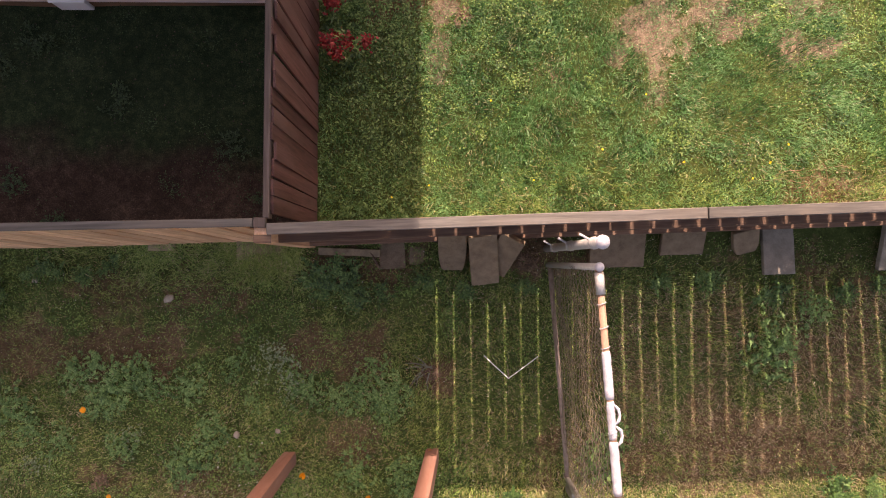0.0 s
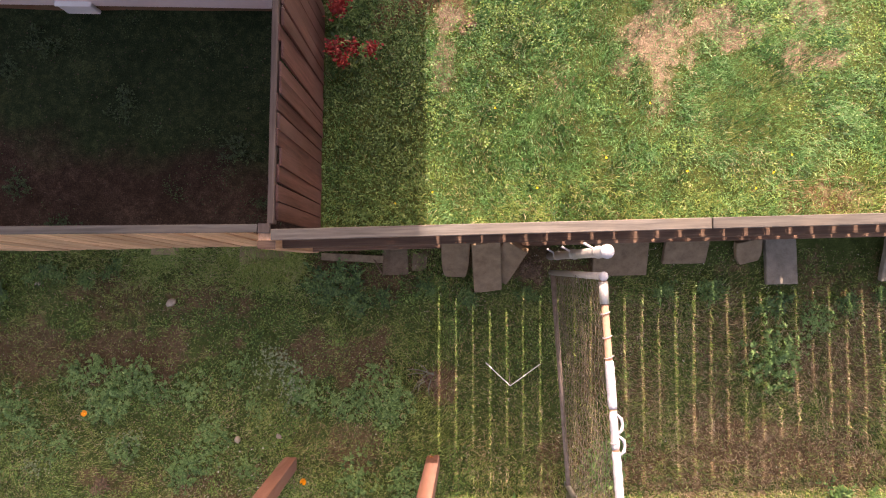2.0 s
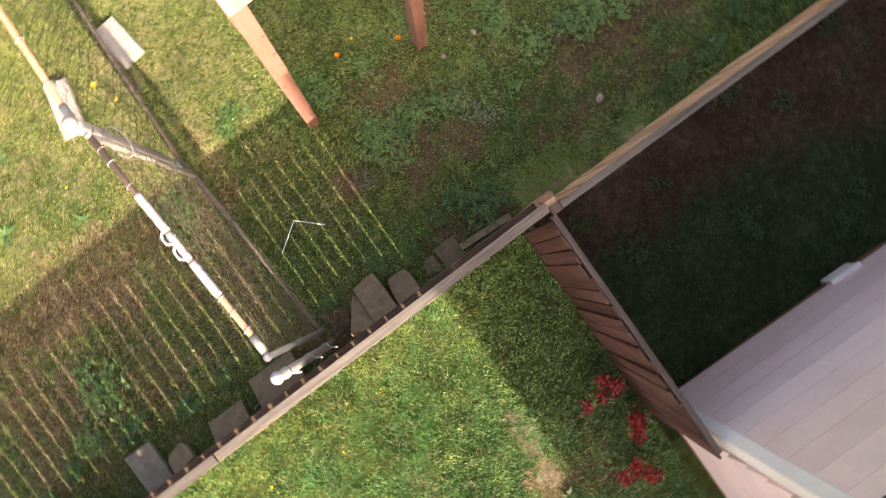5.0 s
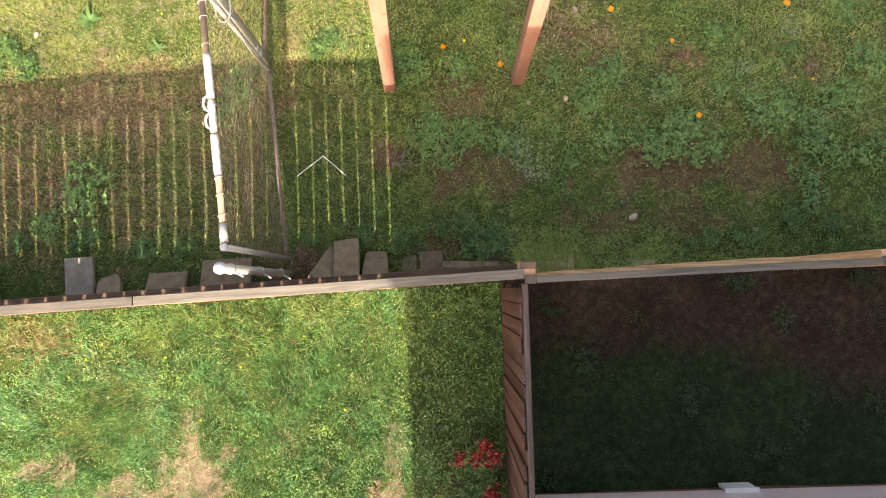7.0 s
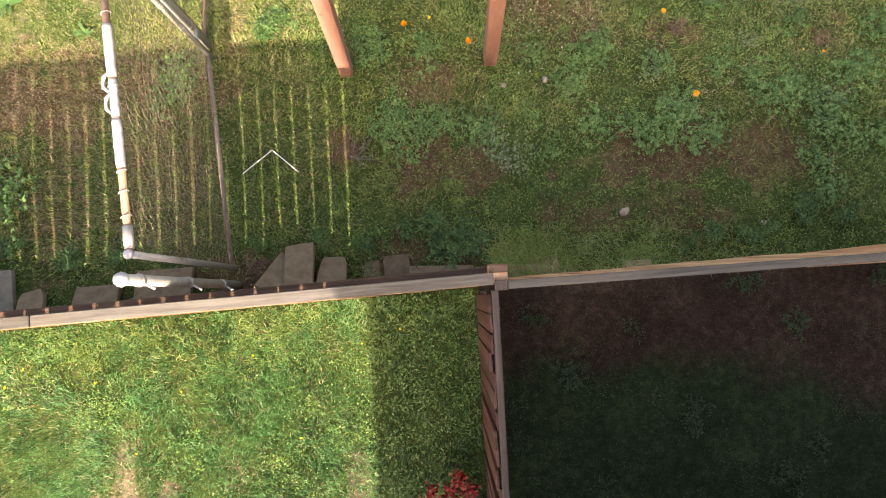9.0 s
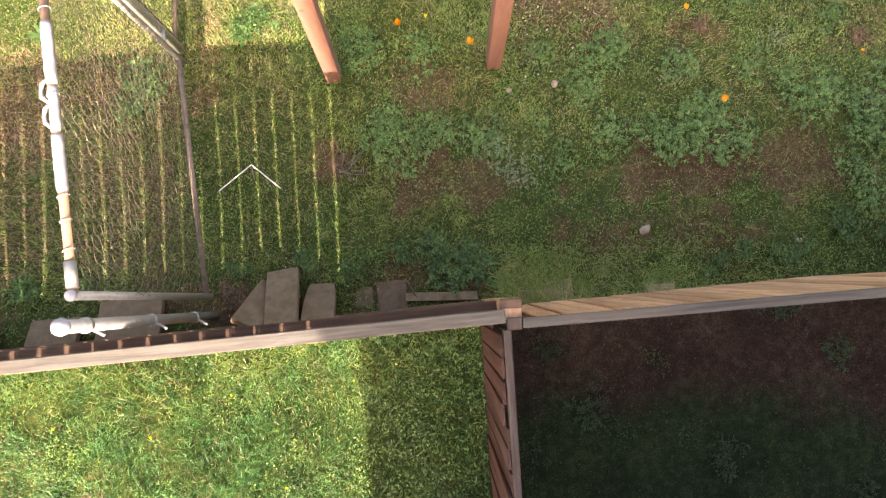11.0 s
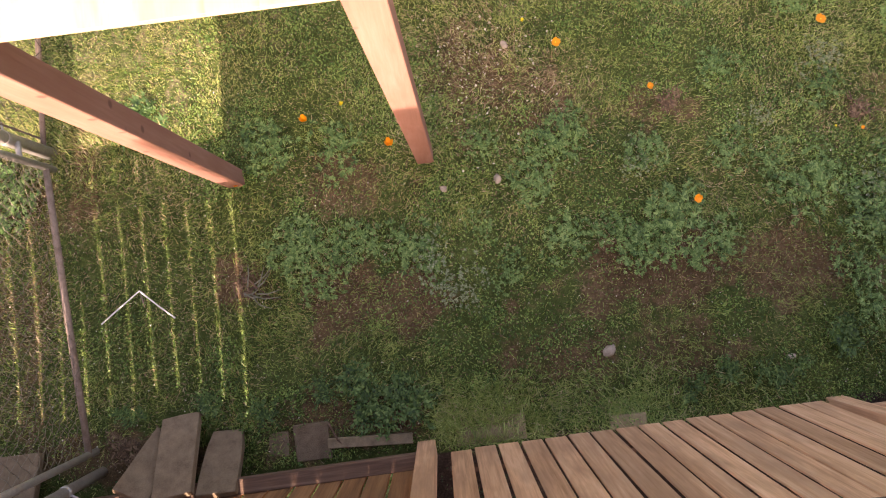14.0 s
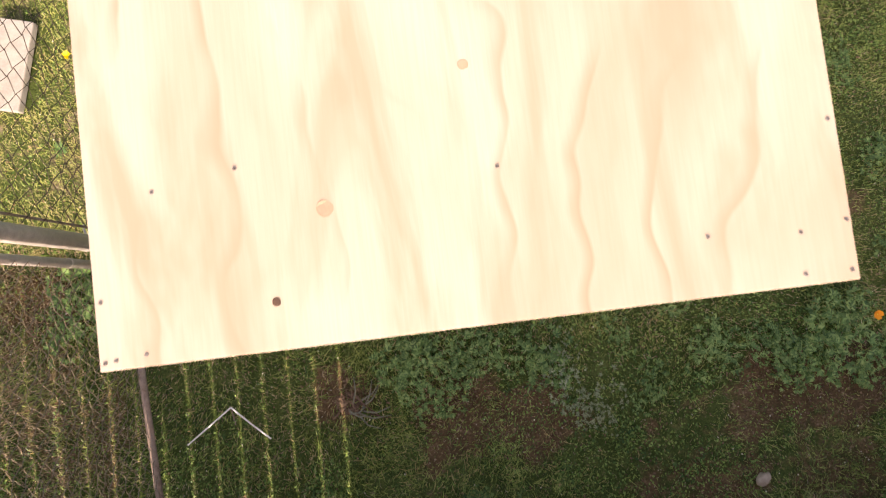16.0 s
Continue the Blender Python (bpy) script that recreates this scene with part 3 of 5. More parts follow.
def gate():
    a, b = Vector((-0.815, 0.087, 0)), Vector((-0.962, 1.775, 0))
    length = (b - a).length
    turn = math.degrees(math.atan2(b.y - a.y, b.x - a.x))
    top, low = 1.70, 0.12
    g = thing("chain_link_gate", "rusty chain-link gate, top bar wrapped in white padding", "gate", at=a, turn=turn)
    part("end_post", tube([(0, 0, 0.04), (0, 0, top + 0.02)], 0.021, 12), M_STEEL, g, "galvanised steel tube", True)
    part("end_post", tube([(length, 0, 0.04), (length, 0, top + 0.02)], 0.021, 12), M_STEEL, g, "galvanised steel tube", True)
    part("bottom_bar", tube([(0, 0, low), (length * 0.5, 0, low + 0.006), (length, 0, low)], 0.019, 10), M_RUST, g, "rusty bottom tube", True)
    part("top_bar", tube([(0, 0, top), (length, 0, top)], 0.020, 10), M_PIPE_BROWN, g, "brown tube", True)
    part("cap", ball((0, 0, top + 0.02), 0.027, 0.8), M_FOAM, g, "domed cap", True)
    part("wire_mesh", chain_mesh(length, low, top, 0.037, 0.0019), M_WIRE, g, "diamond wire mesh")
    part("sleeve", tube([(0.03, 0, top), (0.15, 0, top)], 0.026, 12), M_STEEL, g, "grey sleeve", True)
    for s, e, fat in ((0.46, 0.72, 0.0255), (0.73, 0.94, 0.0225), (0.95, 1.24, 0.0255)):
        n = 14
        pts = [(s + (e - s) * i / n, 0.0012 * math.sin(i * 1.7 + s * 9), top + 0.0012 * math.sin(i * 2.3)) for i in range(n + 1)]
        radii = [fat * (1.0 + 0.02 * math.sin(i * 2.1 + s * 20)) * (0.86 if i in (0, n) else 1.0) for i in range(n + 1)]
        part("padding", tube(pts, radii, 12), M_FOAM, g, "white foam padding", True)
    for at in ((0.750, 0.046), (0.865, 0.050)):
        s, out = at
        loose = [(s, 0.018, top + 0.014), (s + 0.025, out * 0.85, top + 0.012), (s + 0.060, out, top + 0.002), (s + 0.085, out * 0.8, top + 0.010), (s + 0.105, 0.018, top + 0.014)]
        part("loose_wrap", tube(loose, [0.005, 0.010, 0.008, 0.010, 0.005], 8), M_FOAM, g, "torn end of the padding", True)
    for s in (0.20, 0.33, 0.44, 0.60, 0.90, 1.30, 1.48, 1.58):
        part("tie", ring((s, 0, top), (1, 0.25, 0), 0.0255, 0.0024), M_FOAM, g, "pale wire tie")
    for z in (1.30, 0.62):
        part("band", tube([(length, 0, z), (length, 0, z + 0.018)], 0.0235, 12), M_STEEL, g, "dull steel band")
    for z in (1.45, 0.35):
        part("hinge", tube([(length, 0, z), (length + 0.10, 0, z)], 0.016, 8), M_STEEL, g, "steel hinge", True)
    part("diagonal_wire", tube([(0.02, 0, 0.16), (length - 0.02, 0, top - 0.05)], 0.002, 4), M_WIRE, g)
    loop = [(length + 0.058 + 0.115 * math.cos(a), 0.062 * math.sin(a), 1.28 + 0.03 * math.cos(a + 0.6)) for a in (math.pi * k / 8 for k in range(17))]
    part("loop", tube(loop, 0.0055, 6, cap=False), M_FOAM, g, "white cord tied round both posts", True)


gate()


def gate_post():
    p = thing("gate_post", "galvanised round gate post with domed cap and clamps", "post", at=(-0.812, -0.046, 0))
    part("tube", tube([(0, 0, -0.05), (0, 0, 1.80)], 0.030, 16), M_STEEL, p, smooth=True)
    part("cap", ball((0, 0, 1.80), 0.040, 0.9), M_FOAM, p, "pale domed cap", True)
    for z in (1.60, 0.95, 0.35):
        part("clamp", tube([(0, 0, z), (0, 0, z + 0.03)], 0.036, 14), M_STEEL, p, "steel clamp", True)
        part("bolt", tube([(0.03, -0.02, z + 0.015), (0.085, -0.05, z + 0.015)], 0.007, 6), M_FOAM, p, "bolt")


gate_post()


def far_panel():
    a, b = Vector((-1.005, 1.885, 0)), Vector((-0.98, 5.2, 0))
    length = (b - a).length
    turn = math.degrees(math.atan2(b.y - a.y, b.x - a.x))
    top = 1.67
    f = thing("chain_link_fence", "rusty chain-link fence panel beside the gate", "fence", at=a, turn=turn)
    part("post", tube([(0, 0, -0.05), (0, 0, top + 0.06)], 0.040, 14), M_STEEL, f, "galvanised post", True)
    part("post", tube([(length, 0, -0.05), (length, 0, top + 0.06)], 0.030, 14), M_STEEL, f, "galvanised post", True)
    part("cap", ball((0, 0, top + 0.06), 0.046, 0.8), M_STEEL, f, "", True)
    part("top_bar", tube([(0, 0, top), (length, 0, top)], 0.021, 10), M_PIPE_BROWN, f, "brown top tube", True)
    part("sleeve", tube([(0.02, 0, top), (0.14, 0, top)], 0.028, 12), M_STEEL, f, "grey sleeve", True)
    part("bottom_bar", tube([(0, 0, 0.06), (length, 0, 0.07)], 0.016, 8), M_RUST, f, "rusty tube", True)
    part("wire_mesh", chain_mesh(length, 0.05, top, 0.054, 0.0021), M_WIRE_SHADED, f, "diamond wire mesh")
    for s in (0.30, 0.62, 1.0):
        part("tie", ring((s, 0, top), (1, 0.2, 0), 0.0265, 0.0026), M_FOAM, f, "pale wire tie")
    for z in (1.55, 1.05, 0.40):
        part("band", tube([(0, 0, z), (0, 0, z + 0.022)], 0.043, 14), M_STEEL, f, "dull steel tension band")
        part("bolt", tube([(0.04, 0.0, z + 0.012), (0.085, 0.01, z + 0.012)], 0.006, 6), M_FOAM, f, "bolt")
    part("tension_bar", tube([(0.075, 0.004, 0.08), (0.075, 0.004, top)], 0.006, 6), M_RUST, f, "flat rusty bar")


far_panel()


# ---- the tall plywood stand ----
def splayed(lo, hi, shift, back):
    """A post whose foot stands shift further along x and back further along y than its head."""
    bm = box(lo, hi, 0.005, 2)
    for v in bm.verts:
        v.co.x += shift * (hi[2] - v.co.z) / hi[2]
        v.co.y += back * (hi[2] - v.co.z) / hi[2]
    return bm


def stand():
    turn, at = 2.05, (0.164, 1.459, 0)
    w, d, h = 1.063, 1.22, 2.520
    t = thing("plywood_table", "tall stand with a new plywood top on splayed cedar posts", "table", at=at, turn=turn)
    part("tabletop", box((0, 0, h - 0.012), (w, d, h), 0.0012), M_PLY, t, "pale new plywood sheet")
    part("edge_layer", box((0.0015, 0.0015, h - 0.019), (w - 0.0015, d - 0.0015, h - 0.0125)), M_PLY_EDGE, t)
    for x, shift in ((0.002, -0.104), (w - 0.104, 0.096)):
        for y in (0.012, d - 0.112):
            part("leg", splayed((x, y, -0.05), (x + 0.102, y + 0.100, h - 0.0195), shift, 0.105), M_CEDAR, t, "square cedar post")
    local = Matrix.Rotation(-radians(turn), 4, "Z") @ Matrix.Translation((-at[0], -at[1], 0))
    for wx, wy in ((0.366, 1.726), (0.734, 1.698), (1.019, 1.574), (0.249, 1.702), (1.207, 1.726), (1.150, 1.569), (1.150, 1.510),
                   (1.216, 1.511), (0.172, 1.470), (0.187, 1.473), (0.229, 1.478), (0.170, 1.554), (1.216, 1.582), (0.264, 1.983)):
        p = local @ Vector((wx, wy, 0))
        screw = part("screw", tube([(p.x, p.y, h - 0.004), (p.x, p.y, h + 0.0012)], 0.0032, 10), M_SCREW, t, "steel screw head")
        part("recess", box((p.x - 0.0020, p.y - 0.0006, h + 0.0011), (p.x + 0.0020, p.y + 0.0006, h + 0.0015)), M_KNOT, screw)
    for wx, wy, r, m in ((0.412, 1.535, 0.0065, M_KNOT), (0.488, 1.659, 0.012, M_KNOT_PALE), (0.698, 1.848, 0.008, M_KNOT_PALE)):
        p = local @ Vector((wx, wy, 0))
        part("knot", jitter(tube([(p.x, p.y, h - 0.002), (p.x, p.y, h + 0.0005)], r, 14), 0.0015, 90), m, t, "brown knot in the veneer")


stand()


# ---- the house ----
def gable(x0, x1, y0, y1, low, eave, ridge_y, ridge, name, material, parent, label=""):
    """Walls with a gable end to the west and east, as one solid."""
    bm = bmesh.new()
    ring_x = [(y0, low), (y1, low), (y1, eave), (ridge_y, ridge), (y0, eave)]
    a = [bm.verts.new((x1, y, z)) for y, z in ring_x]
    b = [bm.verts.new((x0, y, z)) for y, z in ring_x]
    bm.faces.new(a)
    bm.faces.new(b[::-1])
    for i in range(5):
        j = (i + 1) % 5
        bm.faces.new((a[j], a[i], b[i], b[j]))
    bmesh.ops.recalc_face_normals(bm, faces=bm.faces)
    return part(name, bm, material, parent, label)


def slab(corners, thick, name, material, parent, label="", fall=0.0):
    """A plate or block; its top may fall to the west."""
    bm = bmesh.new()
    east = max(c[0] for c in corners)
    up = [bm.verts.new((x, y, z + thick - (fall if x < east else 0.0))) for x, y, z in corners]
    dn = [bm.verts.new((x, y, z)) for x, y, z in corners]
    bm.faces.new(up)
    bm.faces.new(dn[::-1])
    for i in range(len(corners)):
        j = (i + 1) % len(corners)
        bm.faces.new((up[i], dn[i], dn[j], up[j]))
    bmesh.ops.recalc_face_normals(bm, faces=bm.faces)
    return part(name, bm, material, parent, label)


def house():
    h = thing("house", "house with pale lap siding and white corner trim", "house")
    north = -1.99
    part("foundation", box((1.17, -4.48, -0.2), (9.0, north - 0.03, 0.16), 0.006), M_FOUNDATION, h, "brown foundation")
    part("wall", box((1.19, -4.47, 0.162), (8.98, north - 0.022, 2.95)), M_SIDING, h, "low wing wall")
    board = mesh_of(lap_board(7.72), "siding_board", M_SIDING)
    for i in range(11):
        piece("siding_board", board, h, pose(1.26, north - 0.022, 0.15 + i * 0.255))
    side = mesh_of(lap_board(2.30), "siding_board", M_SIDING)
    for i in range(11):
        piece("siding_board", side, h, pose(1.19, -4.46, 0.15 + i * 0.255, 0, 0, 90) @ pose(0, 0, 0, 0, 0, 0))
    part("corner_trim", box((1.165, north - 0.10, 0.14), (1.258, north + 0.018, 2.94), 0.004), M_TRIM, h, "white corner board")
    part("eave", box((1.0, north - 0.02, 2.955), (9.0, north + 0.22, 2.985)), M_TRIM, h, "white eave")
    slab([(0.95, -4.48, 3.5), (9.0, -4.48, 3.5), (9.0, north + 0.26, 2.99), (0.95, north + 0.26, 2.99)], 0.06, "roof", M_ROOF, h, "dark shingle lean-to roof")
    vent = part("vent_hood", box((2.87, north + 0.004, 0.05), (3.14, north + 0.038, 0.21), 0.01, 2), M_TRIM, h, "white box low on the wall")
    part("vent_lid", box((2.86, north + 0.002, 0.212), (3.15, north + 0.044, 0.225), 0.004), M_TRIM, vent)
    # Unseen blocks and roofs, added and shaped only to cast the house shadow.
    part("lower_storey", box((0.62, -10.0, -0.2), (8.2, -4.53, 3.9)), M_SIDING, h, "unseen lower block added to cast the house shadow")
    part("corner_bay", box((0.285, -5.4, -0.2), (0.618, -4.52, 3.89)), M_SIDING, h, "unseen narrow block that shapes the shadow edge")
    gable(0.285, 8.2, -6.2, -4.52, 3.902, 5.45, -5.36, 5.83, "upper_storey", M_SIDING, h, "unseen upper block added for its long shadow edge")
    slab([(0.27, -4.50, 5.46), (8.4, -4.50, 5.46), (8.4, -5.36, 5.85), (0.27, -5.36, 5.85)], 0.03, "roof", M_ROOF, h, "unseen dark shingle roof")
    slab([(0.27, -6.22, 5.46), (8.4, -6.22, 5.46), (8.4, -5.36, 5.85), (0.27, -5.36, 5.85)], 0.03, "roof", M_ROOF, h, "unseen dark shingle roof")
    slab([(0.60, -10.2, 3.2), (8.4, -10.2, 3.2), (8.4, -6.21, 3.91), (0.60, -6.21, 3.91)], 0.03, "roof", M_ROOF, h, "unseen dark shingle lower roof")
    slab([(-0.72, -8.5, -0.2), (0.615, -8.5, -0.2), (0.615, -6.2, -0.2), (-0.72, -6.2, -0.2)], 3.18, "low_wing", M_SIDING, h, "unseen sloping block added to shade the lawn", 0.88)


def lap_board(length):
    """A siding board: thin above, thick at its lower edge."""
    bm = bmesh.new()
    ring_x = [(0.0, 0.0), (0.030, 0.0), (0.032, 0.012), (0.005, 0.268), (0.0, 0.268)]
    a = [bm.verts.new((0, y, z)) for y, z in ring_x]
    b = [bm.verts.new((length, y, z)) for y, z in ring_x]
    bm.faces.new(a)
    bm.faces.new(b[::-1])
    for i in range(5):
        j = (i + 1) % 5
        bm.faces.new((a[i], a[j], b[j], b[i]))
    bmesh.ops.recalc_face_normals(bm, faces=bm.faces)
    return bm


house()


# ---- pavers, boards, stones ----
def paver(x, y, sx, sy, turn, z=0.03, lean=(0, 0), material=None, label="", worn=0.0, seed=0.0):
    bm = box((-sx / 2, -sy / 2, -0.05), (sx / 2, sy / 2, 0.0), 0.007, 2)
    bmesh.ops.subdivide_edges(bm, edges=[e for e in bm.edges if e.calc_length() > 0.08], cuts=3, use_grid_fill=True)
    if worn:
        for v in bm.verts:
            if v.co.y > 0:
                v.co.x *= 1 - worn * (v.co.y / (sy / 2)) ** 2
    jitter(bm, 0.004, 9, seed)
    ob = new("paver", mesh_of(bm, "paver", material or M_CONCRETE))
    ob.matrix_basis = pose(x, y, z, lean[0], lean[1], turn)
    return tagged(ob, label or "weathered concrete paver lying along the fence", "paver", "pavers along the fence")


def leaning(x, width, foot, head, rise, turn=0.0, **more):
    """A paver with one edge on the ground at y = foot and the other raised against the fence at y = head."""
    length = math.hypot(foot - head, rise)
    paver(x, (foot + head) / 2, width, length, turn, rise / 2 + 0.03, (-math.degrees(math.atan2(rise, foot - head)), 0), **more)


leaning(-0.290, 0.222, 0.250, -0.128, 0.315, 7, seed=1, label="weathered concrete paver leaning on the fence rail")
leaning(-0.040, 0.222, 0.138, -0.140, 0.290, 1, worn=0.24, seed=2, label="concrete paver with a worn end against the fence")
leaning(-0.435, 0.200, 0.165, -0.125, 0.295, -27, seed=3, label="tilted concrete paver half under another")
paver(0.445, 0.015, 0.21, 0.22, 2, 0.020, (2, 0), seed=4, label="dark sunken concrete paver among weeds")
paver(0.245, 0.020, 0.12, 0.15, -3, 0.012, (2, 0), seed=12, label="small dark paver sunk in weeds")
paver(1.505, -0.018, 0.42, 0.15, 1, 0.012, (3, 1), M_STEPPING, seed=5, label="tan stepping stone half hidden by grass")
paver(-2.672, -0.035, 0.252, 0.37, 2, 0.055, (1.0, 0), M_CONCRETE_PALE, seed=6, label="light grey concrete paver lying by the fence")
leaning(-2.400, 0.22, -0.015, -0.195, 0.10, 14, worn=0.3, seed=7, label="small broken concrete paver by the fence")
leaning(-1.890, 0.350, 0.000, -0.180, 0.10, 2, seed=8, label="concrete paver standing against the fence")
leaning(-1.365, 0.44, 0.105, -0.160, 0.11, 2, seed=9, label="wide concrete paver behind the gate post")
leaning(-3.60, 0.24, 0.11, -0.25, 0.12, 3, material=M_CONCRETE_PALE, seed=13, label="grey concrete paver leaning on the fence")
paver(2.330, -0.050, 0.22, 0.09, 1, -0.004, (4, -2), M_STEPPING, seed=14, label="tan stepping stone sunk in grass by the fence")
paver(-1.585, 2.930, 0.205, 0.50, -12, 0.035, (0, 0), M_SLAB, seed=10, label="pale concrete slab in sunny grass")
paver(-0.880, 3.150, 0.22, 0.42, 8, 0.035, (0, 0), M_SLAB, seed=11, label="pale concrete slab by the chain-link fence")

plank = new("plank", mesh_of(jitter(box((-0.25, -0.030, 0.0), (0.25, 0.030, 0.03), 0.004), 0.003, 8), "plank", M_DRYWOOD))
plank.matrix_basis = pose(0.79, -0.005, 0.02, 0, 0, -2)
tagged(plank, "old tan board lying at the foot of the fence", "board")


def stone(x, y, r, squash, seed, label):
    ob = new("stone", mesh_of(ball((0, 0, 0), r, squash, None, 0.35, seed), "stone", M_STONE, True))
    ob.matrix_basis = pose(x, y, r * squash * 0.55, 0, 0, seed * 40)
    ob.scale = (1.0, 0.72, 1.0)
    return tagged(ob, label, "stone", "loose stones")


stone(2.256, 0.380, 0.045, 0.6, 1, "pale oval stone on the soil")
stone(1.690, 1.475, 0.030, 0.7, 2, "grey stone among poppy leaves")
stone(1.812, 2.300, 0.028, 0.6, 3, "tan stone in the grass")
stone(1.360, 1.445, 0.026, 0.5, 4, "small pale stone lying on the soil")
stone(3.340, 0.241, 0.028, 0.5, 5, "small pale stone lying on the soil")
stone(-3.10, 2.20, 0.030, 0.5, 6, "small pale stone lying on the soil")


def white_rod():
    w = thing("bent_rod", "thin white rod bent to a V in the grass", "rod")
    part("arm", tube([(-0.500, 1.000, 0.045), (-0.62, 0.91, 0.05), (-0.737, 0.825, 0.04)], 0.0045, 6), M_ROD, w)
    part("arm", tube([(-0.500, 1.000, 0.045), (-0.40, 0.91, 0.052), (-0.302, 0.820, 0.04)], 0.0045, 6), M_ROD, w)
    part("stem", tube([(-0.500, 1.005, 0.045), (-0.498, 0.95, 0.02), (-0.496, 0.90, 0.0)], 0.004, 6), M_RUST, w, "brown stem")


white_rod()


# ---- grass, leaves and flowers ----
def lift(x, y):
    return wave(x, y) * np.clip((7 - np.hypot(x, y)) / 2, 0, 1)


def scatter(count, xr, yr, keep, clump=0.0, spread=0.06, tufts=0.04):
    """Points on the ground, kept with the given chance, part of them in tufts."""
    loose = int(count * (1 - clump))
    x, y = RNG.uniform(*xr, loose), RNG.uniform(*yr, loose)
    if clump:
        heads = max(1, int(count * clump * tufts))
        hx, hy = RNG.uniform(*xr, heads), RNG.uniform(*yr, heads)
        pick = RNG.integers(0, heads, count - loose)
        x = np.concatenate([x, hx[pick] + RNG.normal(0, spread, count - loose)])
        y = np.concatenate([y, hy[pick] + RNG.normal(0, spread, count - loose)])
    ok = (RNG.random(len(x)) < keep(x, y)) & clear(x, y)
    return x[ok], y[ok]


def tufts(count, xr, yr, keep, heads, spread, loose=0.25):
    """Points in tufts, each tuft with a height and a width of its own; returns x, y and the height."""
    hx, hy = RNG.uniform(*xr, heads), RNG.uniform(*yr, heads)
    tall = RNG.uniform(0.55, 1.45, heads) ** 1.2
    pick = RNG.integers(0, heads, count)
    alone = RNG.random(count) < loose
    wide = spread * (0.6 + 0.6 * tall[pick])
    x = np.where(alone, RNG.uniform(*xr, count), hx[pick] + RNG.normal(0, 1, count) * wide)
    y = np.where(alone, RNG.uniform(*yr, count), hy[pick] + RNG.normal(0, 1, count) * wide)
    s = np.where(alone, 0.6, tall[pick])
    ok = (RNG.random(count) < keep(x, y)) & clear(x, y)
    return x[ok], y[ok], s[ok]


def clear(x, y):
    """False where a fence, wall, post or slab stands."""
    fy = fence_line(x)
    ok = np.abs(y - fy) > 0.045
    ok &= ~((np.abs(x - 1.09) < 0.05) & (y < -0.15))
    ok &= ~((x > 1.15) & (y < -2.02))
    for cx, cy, hx, hy in ((-0.34, 0.07, 0.12, 0.19), (-0.085, 0.01, 0.11, 0.13), (-0.50, -0.02, 0.12, 0.13), (0.445, 0.015, 0.09, 0.10), (1.47, -0.035, 0.15, 0.035),
                           (-2.715, -0.015, 0.12, 0.17), (-2.42, -0.09, 0.10, 0.07), (-1.935, -0.07, 0.17, 0.06), (-1.385, 0.0, 0.22, 0.10),
                           (-1.585, 2.93, 0.12, 0.25), (-0.88, 3.15, 0.10, 0.20), (0.79, 0.0, 0.24, 0.03)):
        ok &= ~((np.abs(x - cx) < hx) & (np.abs(y - cy) < hy))
    return ok


def ripple(x, y, s, p):
    """A soft uneven field from 0 to 1."""
    v = np.sin(s * x + p) * np.cos(s * 0.83 * y - 2 * p) + 0.6 * np.sin(s * 2.1 * y + 1.7 * x * s + 3 * p) + 0.4 * np.cos(s * 3.7 * x - s * 2.9 * y + p)
    return np.clip(0.5 + v / 3.2, 0, 1)


def blades(name, label, x, y, length, width, lean, material, comb=0.35, tall=1.0):
    """Grass: each blade a thin bent strip that narrows to its tip."""
    n = len(x)
    z = lift(x, y) - 0.004
    size = length[0] + (length[1] - length[0]) * RNG.random(n) ** 1.4
    size *= (0.65 + 0.7 * ripple(x, y, 2.3, 0.6)) * tall
    w = RNG.uniform(*width, n) / 2
    turn = RNG.uniform(0, 2 * math.pi, n)
    flow = 2.2 * np.sin(1.3 * x + 0.9 * y) + 1.8 * np.cos(2.1 * y - 1.2 * x)
    turn = np.where(RNG.random(n) < comb, flow + RNG.normal(0, 0.5, n), turn)
    tip = RNG.uniform(*lean, n)
    dx, dy = np.cos(turn), np.sin(turn)
    sx, sy = -dy, dx
    base = np.stack([x, y, z], -1)
    side = np.stack([sx * w, sy * w, np.zeros(n)], -1)
    way = np.stack([dx, dy, np.zeros(n)], -1)
    up = np.array([0, 0, 1.0])
    mid = base + way * (size * 0.42 * np.sin(tip * 0.6))[:, None] + up * (size * 0.5 * np.cos(tip * 0.6))[:, None]
    end = base + way * (size * np.sin(tip))[:, None] + up * (size * np.cos(tip) * 0.9)[:, None]
    verts = np.stack([base - side, base + side, mid - side * 0.85, mid + side * 0.85, end], 1).reshape(-1, 3)
    o = np.arange(n)[:, None] * 5
    faces = np.concatenate([o + [0, 1, 3], o + [0, 3, 2], o + [2, 3, 4]], 1).reshape(-1, 3)
    return tagged(new(name, raw_mesh(name, verts, faces, 3, material)), label, "grass", kind="stuff")


